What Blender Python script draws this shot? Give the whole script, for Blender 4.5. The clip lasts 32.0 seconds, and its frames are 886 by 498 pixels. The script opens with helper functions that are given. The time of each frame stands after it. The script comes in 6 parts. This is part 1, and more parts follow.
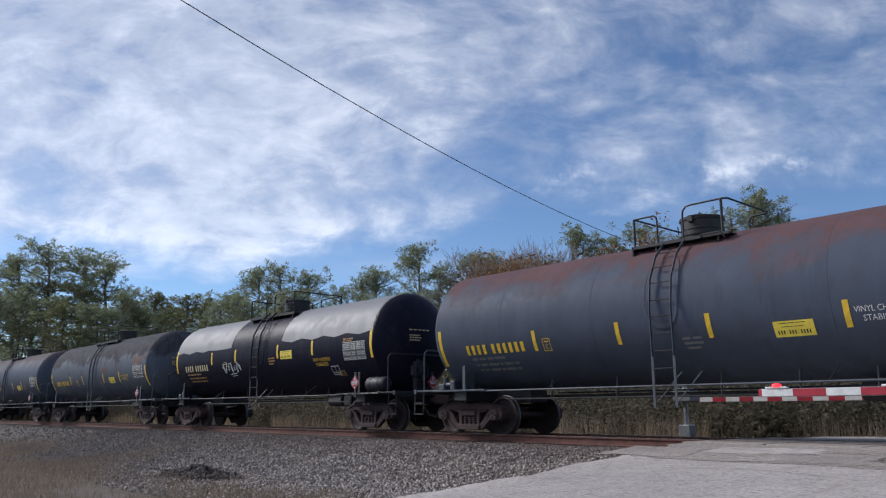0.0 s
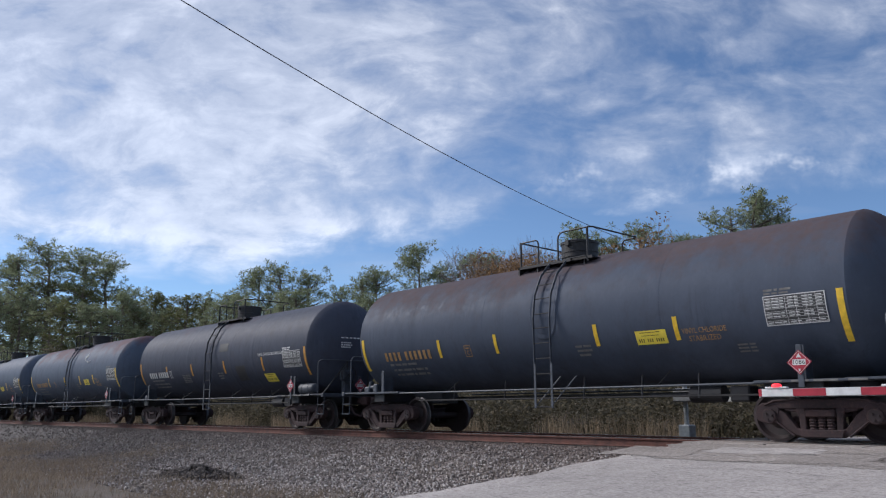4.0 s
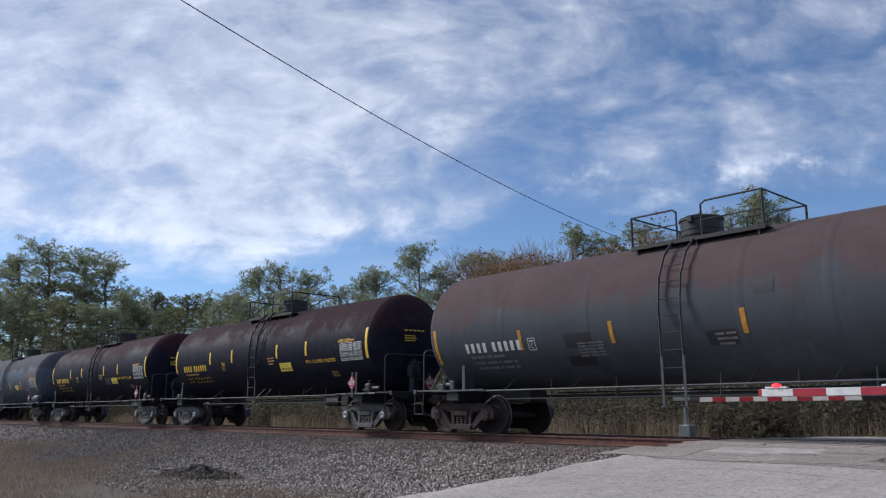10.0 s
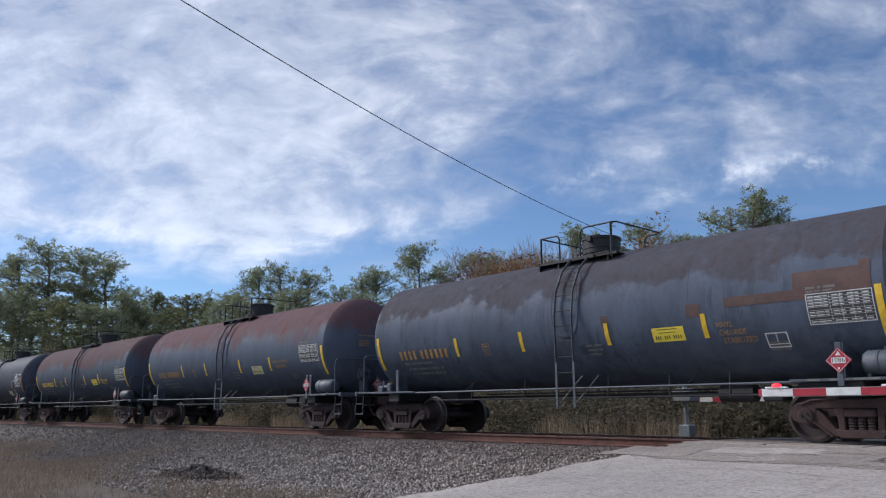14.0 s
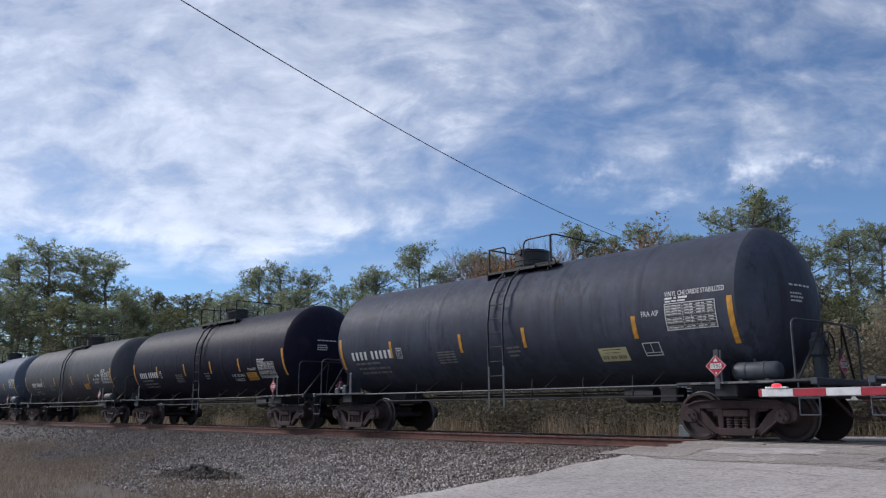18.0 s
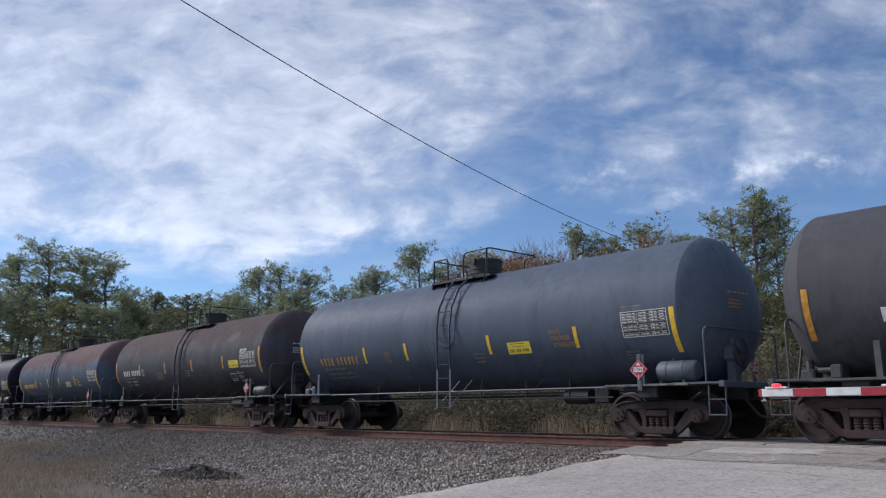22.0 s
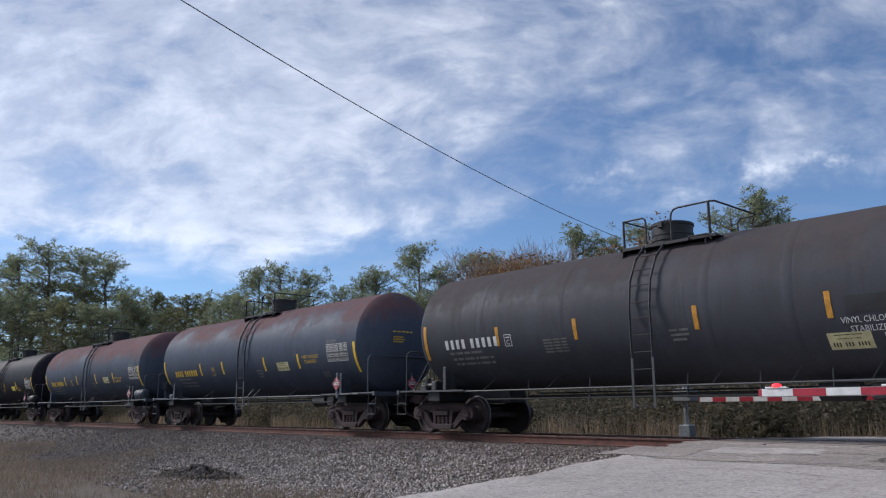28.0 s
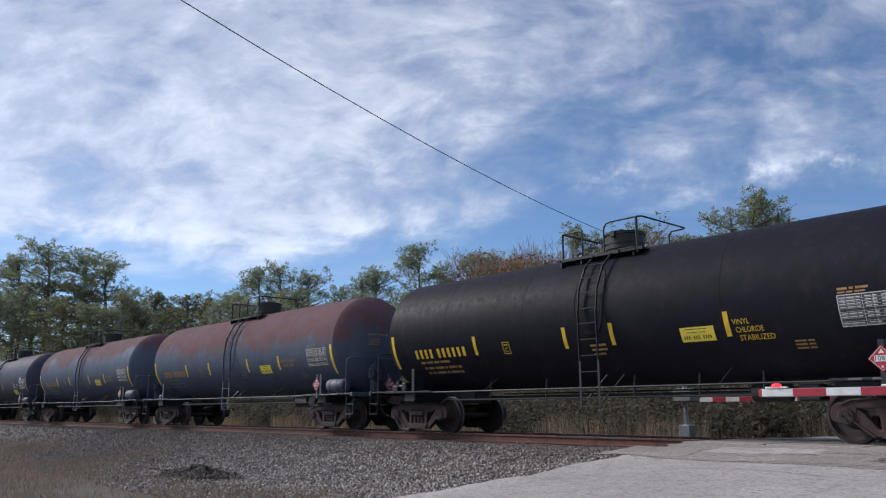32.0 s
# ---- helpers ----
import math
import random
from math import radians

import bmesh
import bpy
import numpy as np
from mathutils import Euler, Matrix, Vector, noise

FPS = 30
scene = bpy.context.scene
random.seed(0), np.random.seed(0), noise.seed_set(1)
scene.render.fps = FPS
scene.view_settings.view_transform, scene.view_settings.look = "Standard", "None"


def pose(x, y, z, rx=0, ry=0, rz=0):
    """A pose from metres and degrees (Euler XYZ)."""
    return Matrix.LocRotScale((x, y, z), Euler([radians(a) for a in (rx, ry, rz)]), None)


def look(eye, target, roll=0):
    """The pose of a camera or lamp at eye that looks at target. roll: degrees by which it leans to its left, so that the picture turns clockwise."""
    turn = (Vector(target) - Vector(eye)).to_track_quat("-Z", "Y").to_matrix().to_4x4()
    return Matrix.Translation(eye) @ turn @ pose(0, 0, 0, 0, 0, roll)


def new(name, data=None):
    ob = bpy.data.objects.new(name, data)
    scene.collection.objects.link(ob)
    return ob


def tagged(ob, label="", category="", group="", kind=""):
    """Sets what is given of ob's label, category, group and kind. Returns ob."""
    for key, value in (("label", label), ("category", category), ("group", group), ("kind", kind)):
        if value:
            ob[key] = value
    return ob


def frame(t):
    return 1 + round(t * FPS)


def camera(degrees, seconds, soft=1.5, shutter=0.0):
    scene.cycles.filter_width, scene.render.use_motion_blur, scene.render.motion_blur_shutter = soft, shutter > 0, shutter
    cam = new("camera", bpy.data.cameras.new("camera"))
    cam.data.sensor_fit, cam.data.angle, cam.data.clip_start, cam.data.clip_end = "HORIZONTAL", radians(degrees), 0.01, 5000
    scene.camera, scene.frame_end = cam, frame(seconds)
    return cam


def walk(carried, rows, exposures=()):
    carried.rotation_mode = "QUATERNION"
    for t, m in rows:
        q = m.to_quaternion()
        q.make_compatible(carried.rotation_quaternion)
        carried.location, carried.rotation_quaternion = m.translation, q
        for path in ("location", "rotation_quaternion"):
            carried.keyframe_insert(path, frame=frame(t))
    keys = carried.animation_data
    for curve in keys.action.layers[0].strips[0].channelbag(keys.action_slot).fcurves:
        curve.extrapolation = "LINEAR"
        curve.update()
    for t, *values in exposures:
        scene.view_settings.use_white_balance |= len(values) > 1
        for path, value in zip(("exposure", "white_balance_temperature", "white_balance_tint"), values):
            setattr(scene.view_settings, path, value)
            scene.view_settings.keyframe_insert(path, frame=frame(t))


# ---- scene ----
import functools

L_CAR = 16.06         # length of a car over its couplers
YC = 15.13            # middle of the track
EYE = Vector((0.0, 0.0, 0.55))
YAW, TILT, ROLL = radians(47.84), radians(11.6), -0.1
AHEAD = Vector((-math.sin(YAW) * math.cos(TILT), math.cos(YAW) * math.cos(TILT), math.sin(TILT)))

cam = camera(58.5, 32.0, soft=1.2)
walk(cam, [(0.0, look(EYE, EYE + AHEAD, ROLL)), (32.0, look(EYE, EYE + AHEAD, ROLL))],
     exposures=[(0.0, 0.44, 5850, 12), (32.0, 0.44, 5850, 12)])

# ---- world, sun ----
SUN_EL, SUN_AZ = radians(35), radians(-116)     # azimuth from +Y towards +X
world = bpy.data.worlds.new("world")
scene.world = world
world.use_nodes = True
wn = world.node_tree.nodes
sky = wn.new("ShaderNodeTexSky")
sky.sky_type, sky.sun_disc = "NISHITA", False
sky.sun_elevation, sky.sun_rotation = SUN_EL, SUN_AZ
sky.air_density, sky.dust_density, sky.ozone_density = 1.0, 0.0, 2.6
sky.altitude = 1500
world.node_tree.links.new(sky.outputs[0], wn["Background"].inputs[0])
wn["Background"].inputs[1].default_value = 0.082

sun_data = bpy.data.lights.new("sun", "SUN")
sun_data.energy, sun_data.angle, sun_data.color = 8.0, radians(16), (1.0, 0.91, 0.80)
sun = new("sun", sun_data)
sun_way = Vector((math.sin(SUN_AZ) * math.cos(SUN_EL), math.cos(SUN_AZ) * math.cos(SUN_EL), math.sin(SUN_EL)))
sun.matrix_world = look(sun_way * 300, (0, 0, 0))


# ---- materials ----
class Mat:
    """A small builder for node materials."""

    def __init__(self, name, rough=0.7, metal=0.0):
        self.m = bpy.data.materials.new(name)
        self.m.use_nodes = True
        self.t = self.m.node_tree
        self.b = self.t.nodes["Principled BSDF"]
        self.b.inputs["Roughness"].default_value = rough
        self.b.inputs["Metallic"].default_value = metal
        self.co = self.t.nodes.new("ShaderNodeTexCoord")

    def node(self, kind, **values):
        n = self.t.nodes.new(kind)
        for k, v in values.items():
            key = k.replace("_", " ")
            n.inputs[int(k[1:]) if k[0] == "i" and k[1:].isdigit() else key].default_value = v
        return n

    def link(self, a, b):
        self.t.links.new(a, b)

    def place(self, scale=(1, 1, 1), shift=(0, 0, 0), kind="Object"):
        n = self.node("ShaderNodeMapping", Scale=scale, Location=shift)
        self.link(self.co.outputs[kind], n.inputs["Vector"])
        return n.outputs[0]

    def noise(self, scale, vec=None, detail=5.0, rough=0.6):
        n = self.node("ShaderNodeTexNoise", Scale=scale, Detail=detail, Roughness=rough)
        self.link(vec if vec is not None else self.co.outputs["Object"], n.inputs["Vector"])
        return n.outputs["Fac"]

    def ramp(self, fac, stops):
        n = self.t.nodes.new("ShaderNodeValToRGB")
        e = n.color_ramp.elements
        while len(e) < len(stops):
            e.new(0.5)
        for i, (p, c) in enumerate(stops):
            e[i].position = p
            e[i].color = (*c, 1) if len(c) == 3 else c
        self.link(fac, n.inputs[0])
        return n.outputs[0]

    def step(self, fac, lo, hi, a=0.0, b=1.0):
        n = self.node("ShaderNodeMapRange")
        n.inputs["From Min"].default_value, n.inputs["From Max"].default_value = lo, hi
        n.inputs["To Min"].default_value, n.inputs["To Max"].default_value = a, b
        self.link(fac, n.inputs["Value"])
        return n.outputs[0]

    def math(self, op, a, b):
        n = self.t.nodes.new("ShaderNodeMath")
        n.operation = op
        for i, v in enumerate((a, b)):
            if isinstance(v, (int, float)):
                n.inputs[i].default_value = v
            else:
                self.link(v, n.inputs[i])
        return n.outputs[0]

    def mix(self, fac, a, b):
        n = self.t.nodes.new("ShaderNodeMix")
        n.data_type = "RGBA"
        if isinstance(fac, (int, float)):
            n.inputs[0].default_value = fac
        else:
            self.link(fac, n.inputs[0])
        for i, v in ((6, a), (7, b)):
            if isinstance(v, tuple):
                n.inputs[i].default_value = (*v, 1)
            else:
                self.link(v, n.inputs[i])
        return n.outputs[2]

    def axis(self, i):
        n = self.t.nodes.new("ShaderNodeSeparateXYZ")
        self.link(self.co.outputs["Object"], n.inputs[0])
        return n.outputs[i]

    def colour(self, out):
        if isinstance(out, tuple):
            self.b.inputs["Base Color"].default_value = (*out, 1)
        else:
            self.link(out, self.b.inputs["Base Color"])

    def bump(self, fac, strength=0.3, dist=0.01):
        n = self.node("ShaderNodeBump", Strength=strength, Distance=dist)
        self.link(fac, n.inputs["Height"])
        self.link(n.outputs[0], self.b.inputs["Normal"])

    def rough(self, out):
        self.link(out, self.b.inputs["Roughness"])


def plain(name, c, rough=0.6, metal=0.0, vary=0.25, scale=6.0, bump=0.15):
    m = Mat(name, rough, metal)
    n = m.noise(scale)
    dark = tuple(v * (1 - vary) for v in c)
    light = tuple(min(1, v * (1 + vary)) for v in c)
    fine = m.noise(scale * 9)
    m.colour(m.mix(m.step(fine, 0.35, 0.65, 0.0, 0.35), m.ramp(n, [(0.35, dark), (0.65, light)]), dark))
    m.rough(m.step(n, 0.3, 0.7, rough - 0.1, min(1, rough + 0.1)))
    if bump:
        m.bump(fine, bump, 0.004)
    return m.m


def tank_paint(name, base, rust, seed, streak=0.3, top=(0.16, 0.065, 0.05), rough=0.55, dust=0.15, sharp=0.22):
    """Weathered tank paint: rust that grows from the crown down, runs below it, dust with shade painted in low down,
    and fine grain.
    """
    m = Mat(name, rough)
    m.b.inputs["Specular IOR Level"].default_value = 0.08
    z = m.axis(2)
    big = m.noise(0.75, m.place((0.8, 0.8, 1.2), (seed * 7.3, seed * 3.1, 0)), 6.0, 0.65)
    runs = m.noise(1.0, m.place((1.9, 1.9, 0.28), (seed * 5.7, 0, 0)), 5.0, 0.62)
    fine = m.noise(9.0, m.place((1, 1, 0.5), (seed, 0, 0)), 6.0, 0.7)
    c = m.mix(m.step(runs, 0.35, 0.7, 0.0, streak), base, tuple(v * 0.55 for v in base))
    pale = tuple(min(1.0, v * 1.45 + 0.003) for v in base)
    c = m.mix(m.step(big, 0.5, 0.75, 0.0, streak * 0.8), c, pale)
    drips = m.noise(1.0, m.place((7.0, 7.0, 0.22), (seed * 3.7, seed, 0)), 4.0, 0.6)
    c = m.mix(m.math("MULTIPLY", m.step(drips, 0.50, 0.60, 0.0, min(0.8, streak * 0.95)), m.step(big, 0.46, 0.62)), c, tuple(v * 0.42 for v in base))
    # rust: height plus noise
    h = m.math("ADD", m.step(z, 2.2, 4.25, -0.55, 0.35 * rust + 0.0), m.math("MULTIPLY", m.math("ADD", big, m.math("MULTIPLY", runs, 0.45)), 0.9))
    mask = m.step(h, 0.73 - sharp / 2 - 0.40 * rust, 0.73 + sharp / 2 - 0.40 * rust)
    mask = m.math("MULTIPLY", mask, min(0.93, 0.35 + rust * 0.9) if rust > 0.05 else 0.0)
    rustc = m.ramp(m.math("ADD", m.math("MULTIPLY", fine, 0.4), m.math("MULTIPLY", big, 0.6)), [(0.35, tuple(v * 0.78 for v in top)), (0.65, tuple(v * 1.2 for v in top))])
    mask = m.math("MULTIPLY", mask, m.step(drips, 0.30, 0.62, 1.0, 0.62))
    c = m.mix(mask, c, rustc)
    # lower side toned dark blue-grey in dusty runs, underside shade painted in
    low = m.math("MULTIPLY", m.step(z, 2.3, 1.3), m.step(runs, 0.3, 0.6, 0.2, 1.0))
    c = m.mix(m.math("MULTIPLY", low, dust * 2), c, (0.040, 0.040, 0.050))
    c = m.mix(m.step(fine, 0.45, 0.75, 0.0, 0.14), c, tuple(v * 0.6 for v in base))
    spots = m.noise(2.6, m.place((1.0, 1.0, 0.7), (seed * 2.1, seed * 4.3, 0)), 7.0, 0.72)
    c = m.mix(m.step(spots, 0.52, 0.70, 0.0, 0.10 + streak * 0.55), c, (0.052, 0.042, 0.042))
    c = m.mix(m.step(spots, 0.44, 0.30, 0.0, 0.06 + streak * 0.30), c, tuple(min(1.0, v * 1.6 + 0.004) for v in base))
    m.colour(c)
    m.rough(m.math("ADD", m.step(fine, 0.3, 0.7, rough - 0.06, rough + 0.1), m.math("MULTIPLY", mask, 0.35)))
    m.bump(m.math("ADD", big, m.math("MULTIPLY", fine, 0.12)), 0.012, 0.03)
    return m.m


IRON = plain("dark iron", (0.018, 0.017, 0.019), 0.6, 0.0, 0.3)
CABLE = plain("grey cable sheath", (0.075, 0.07, 0.085), 0.7, 0.0, 0.1, 6.0, 0.0)
SILL = plain("dusty black paint", (0.016, 0.015, 0.018), 0.6, 0.0, 0.35)


def bogie_iron():
    """Cast iron under brake dust: brown to purple-grey from casting to casting, paler where dust has settled."""
    m = Mat("brake-dust brown iron", 0.85)
    info = m.t.nodes.new("ShaderNodeObjectInfo")
    a, b = m.noise(2.2, None, 5), m.noise(16.0, None, 5, 0.7)
    c = m.ramp(info.outputs["Random"], [(0.1, (0.044, 0.021, 0.021)), (0.5, (0.033, 0.019, 0.021)), (0.9, (0.054, 0.028, 0.026))])
    c = m.mix(m.step(a, 0.42, 0.68, 0.0, 0.8), c, (0.015, 0.010, 0.012))
    c = m.mix(m.step(b, 0.5, 0.72, 0.0, 0.6), c, (0.090, 0.046, 0.040))
    m.colour(c)
    m.bump(b, 0.35, 0.006)
    return m.m


BOGIE = bogie_iron()
GREYTRUCK = plain("grey cast iron", (0.085, 0.080, 0.082), 0.75, 0.0, 0.4, 4.0, 0.3)
WHEEL = plain("rolled wheel steel", (0.028, 0.017, 0.018), 0.7, 0.1, 0.4, 3.0)
TREAD = plain("polished tread", (0.10, 0.095, 0.098), 0.5, 0.8, 0.15)
RAIL = plain("rusty rail web", (0.125, 0.055, 0.042), 0.85, 0.0, 0.35, 5.0, 0.3)
RAILTOP = plain("worn rail head", (0.34, 0.33, 0.33), 0.3, 0.9, 0.2)
TIE = plain("weathered tie", (0.07, 0.056, 0.048), 0.9, 0.0, 0.4, 3.0, 0.4)
YELLOW = plain("yellow film", (0.72, 0.47, 0.03), 0.5, 0.0, 0.18, 9.0, 0.0)
STICKER = plain("yellow label film", (0.78, 0.62, 0.07), 0.5, 0.0, 0.1, 9.0, 0.0)
AMBER = plain("aged amber film", (0.50, 0.24, 0.025), 0.5, 0.0, 0.3, 9.0, 0.0)
WHITE = plain("white paint", (0.62, 0.62, 0.61), 0.55, 0.0, 0.15, 8.0, 0.0)
FADED = plain("faded lettering", (0.15, 0.145, 0.14), 0.7, 0.0, 0.3, 8.0, 0.0)
OCHRE = plain("faded ochre lettering", (0.36, 0.205, 0.072), 0.7, 0.0, 0.35, 8.0, 0.0)
PANEL = plain("dark panel paint", (0.045, 0.045, 0.048), 0.6, 0.0, 0.3, 8.0, 0.0)
REPAINT = plain("dark touch-up paint", (0.022, 0.022, 0.026), 0.6, 0.0, 0.3, 5.0, 0.0)
RUSTPATCH = plain("rust-brown primer", (0.098, 0.058, 0.052), 0.8, 0.0, 0.35, 3.0, 0.0)
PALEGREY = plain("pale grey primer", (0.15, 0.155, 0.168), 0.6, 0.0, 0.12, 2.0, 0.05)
RED = plain("red film", (0.34, 0.018, 0.036), 0.45, 0.0, 0.2, 8.0, 0.0)
LABELBLACK = plain("black print", (0.015, 0.015, 0.016), 0.6, 0.0, 0.2, 8.0, 0.0)
GALV = plain("galvanised steel", (0.34, 0.35, 0.36), 0.45, 0.6, 0.2, 10.0)
SIGNWHITE = plain("white sign enamel", (0.74, 0.74, 0.73), 0.4, 0.0, 0.1, 6.0, 0.0)
BARK = plain("pine bark", (0.165, 0.132, 0.11), 0.95, 0.0, 0.45, 3.0, 0.6)
TWIG = plain("grey bare twigs", (0.25, 0.215, 0.195), 0.95, 0.0, 0.35, 4.0, 0.0)


def leafy(name, a, b, c):
    m = Mat(name, 0.75)
    g = m.t.nodes.new("ShaderNodeNewGeometry")
    n = m.noise(0.35)
    col = m.ramp(g.outputs["Random Per Island"], [(0.1, a), (0.55, b), (0.95, c)])
    col = m.mix(m.step(n, 0.35, 0.65, 0.0, 0.45), col, a)
    m.colour(col)
    thin = m.t.nodes.new("ShaderNodeBsdfTranslucent")
    m.link(col, thin.inputs["Color"])
    both = m.node("ShaderNodeMixShader", Fac=0.5)
    m.link(m.b.outputs[0], both.inputs[1])
    m.link(thin.outputs[0], both.inputs[2])
    m.link(both.outputs[0], m.t.nodes["Material Output"].inputs["Surface"])
    return m.m


NEEDLE = leafy("pine needles", (0.155, 0.185, 0.105), (0.25, 0.28, 0.16), (0.36, 0.385, 0.235))
NEEDLE2 = leafy("yellow-green foliage", (0.085, 0.098, 0.038), (0.155, 0.160, 0.066), (0.235, 0.22, 0.10))
RUSSET = leafy("russet autumn leaves", (0.15, 0.085, 0.042), (0.26, 0.155, 0.072), (0.36, 0.24, 0.13))
BRUSH = leafy("brush leaves", (0.062, 0.058, 0.037), (0.115, 0.100, 0.066), (0.21, 0.178, 0.125))
TANBRUSH = leafy("tan dry brush", (0.20, 0.165, 0.11), (0.31, 0.26, 0.17), (0.44, 0.37, 0.26))
DRYGRASS = leafy("dry grass", (0.13, 0.100, 0.072), (0.22, 0.172, 0.125), (0.36, 0.295, 0.225))
REED = leafy("pale dead reeds", (0.20, 0.155, 0.105), (0.28, 0.215, 0.14), (0.42, 0.34, 0.24))


def ground_mat():
    m = Mat("dry earth and short grass", 0.95)
    a, b = m.noise(0.35, None, 6), m.noise(7.0, None, 6, 0.7)
    c = m.ramp(a, [(0.3, (0.060, 0.047, 0.037)), (0.5, (0.085, 0.066, 0.052)), (0.7, (0.050, 0.045, 0.031))])
    m.colour(m.mix(m.step(b, 0.35, 0.7, 0, 0.6), c, (0.165, 0.135, 0.112)))
    m.bump(b, 0.7, 0.05)
    return m.m


def gravel_mat(name, tone):
    m = Mat(name, 0.9)
    v = m.node("ShaderNodeTexVoronoi", Scale=19.0)
    m.link(m.co.outputs["Object"], v.inputs["Vector"])
    a = m.noise(0.5, None, 5)
    w = m.t.nodes.new("ShaderNodeSeparateColor")
    m.link(v.outputs["Color"], w.inputs[0])
    lo, hi = tuple(x * 0.45 for x in tone), tuple(x * 1.6 for x in tone)
    c = m.ramp(w.outputs[0], [(0.05, lo), (0.5, tone), (0.95, hi)])
    c = m.mix(m.step(a, 0.42, 0.66, 0.0, 0.6), c, (0.115, 0.09, 0.075))
    # brown dust on the stones towards the rails
    dust = m.math("ADD", m.step(m.axis(1), 11.2, 13.4, 0.0, 0.75), m.step(a, 0.4, 0.6, -0.15, 0.15))
    c = m.mix(dust, c, m.ramp(w.outputs[1], [(0.1, (0.040, 0.026, 0.022)), (0.9, (0.125, 0.086, 0.074))]))
    c = m.mix(m.step(m.math("ADD", m.axis(0), m.math("MULTIPLY", a, 10.0)), -8, -20, 0.0, 0.86), c, m.ramp(w.outputs[2], [(0.1, (0.032, 0.026, 0.024)), (0.6, (0.068, 0.054, 0.050)), (0.95, (0.165, 0.138, 0.13))]))      # darker and browner away from the crossing, shade among far stones painted in
    c = m.mix(m.step(v.outputs["Distance"], 0.35, 0.75, 0.0, 0.75), c, (0.03, 0.027, 0.025))
    m.colour(c)
    m.bump(m.math("SUBTRACT", 1.0, v.outputs["Distance"]), 1.0, 0.035)
    return m.m


def stone_mat():
    m = Mat("loose ballast stones", 0.85)
    g = m.t.nodes.new("ShaderNodeNewGeometry")
    stone = m.ramp(g.outputs["Random Per Island"], [(0.05, (0.075, 0.060, 0.052)), (0.4, (0.205, 0.170, 0.150)), (0.7, (0.335, 0.287, 0.258)), (0.97, (0.58, 0.535, 0.50))])
    stone = m.mix(m.step(m.axis(1), 11.4, 13.4, 0.0, 0.8), stone, (0.095, 0.065, 0.054))
    # browner away from the crossing, with shade between the stones put into the colour
    dirt = m.step(m.math("ADD", m.axis(0), m.math("MULTIPLY", m.noise(0.5), 10.0)), -8, -24, 0.0, 0.66)
    m.colour(m.mix(dirt, stone, (0.070, 0.056, 0.052)))
    m.bump(m.noise(40.0), 0.4, 0.01)
    return m.m


def road_mat(name, k):
    m = Mat(name, 0.9)
    a, b, f = m.noise(0.45, None, 6, 0.65), m.noise(3.0, None, 6, 0.7), m.noise(55.0, None, 3, 0.7)
    c = m.ramp(a, [(p, (v * k, v * k * (0.91 if k > 0.8 else 0.87), v * k * (0.86 if k > 0.8 else 0.78))) for p, v in ((0.32, 0.31), (0.5, 0.40), (0.68, 0.49))])
    c = m.mix(m.step(b, 0.5, 0.72, 0, 0.4), c, (0.17, 0.155, 0.14))
    c = m.mix(m.step(f, 0.48, 0.70, 0, 0.6), c, (0.14, 0.122, 0.112))
    flecks = m.noise(9.0, m.place((0.5, 1.6, 1.0)), 5.0, 0.75)
    c = m.mix(m.step(flecks, 0.56, 0.63, 0, 0.75), c, (0.11, 0.098, 0.09))
    c = m.mix(m.step(m.noise(16.0, None, 4, 0.7), 0.52, 0.72, 0, 0.45), c, (0.46, 0.44, 0.42))
    m.colour(c)
    grit = m.noise(22.0, m.place((0.8, 1.3, 1.0), (3, 7, 0)), 4.0, 0.7)
    c = m.mix(m.step(grit, 0.52, 0.66, 0, 0.55), c, (0.15, 0.132, 0.12))
    c = m.mix(m.step(grit, 0.46, 0.34, 0, 0.5), c, (0.60, 0.56, 0.53))
    m.colour(c)
    m.bump(m.math("ADD", grit, b), 0.8, 0.02)
    return m.m


GROUND, GRAVEL, STONE, ROAD = ground_mat(), gravel_mat("grey crushed ballast", (0.200, 0.165, 0.146)), stone_mat(), road_mat("worn pale asphalt", 1.0)
PATCH, SLAB = road_mat("brown asphalt patch", 0.72), road_mat("pale patched asphalt", 1.12)
DARKSTONE = plain("tar-stained stones", (0.10, 0.082, 0.072), 0.85, 0.0, 0.75, 16.0, 0.3)
TAR = plain("tarred crack", (0.05, 0.045, 0.042), 0.85, 0.0, 0.3, 5.0, 0.2)


def glow(name, c, strength):
    m = Mat(name, 0.3)
    m.colour(c)
    m.b.inputs["Emission Color"].default_value = (*c, 1)
    m.b.inputs["Emission Strength"].default_value = strength
    return m.m


CLOUD_HIGH, CLOUD_SHIFT = 500.0, (3.1, 7.4, 0.0)


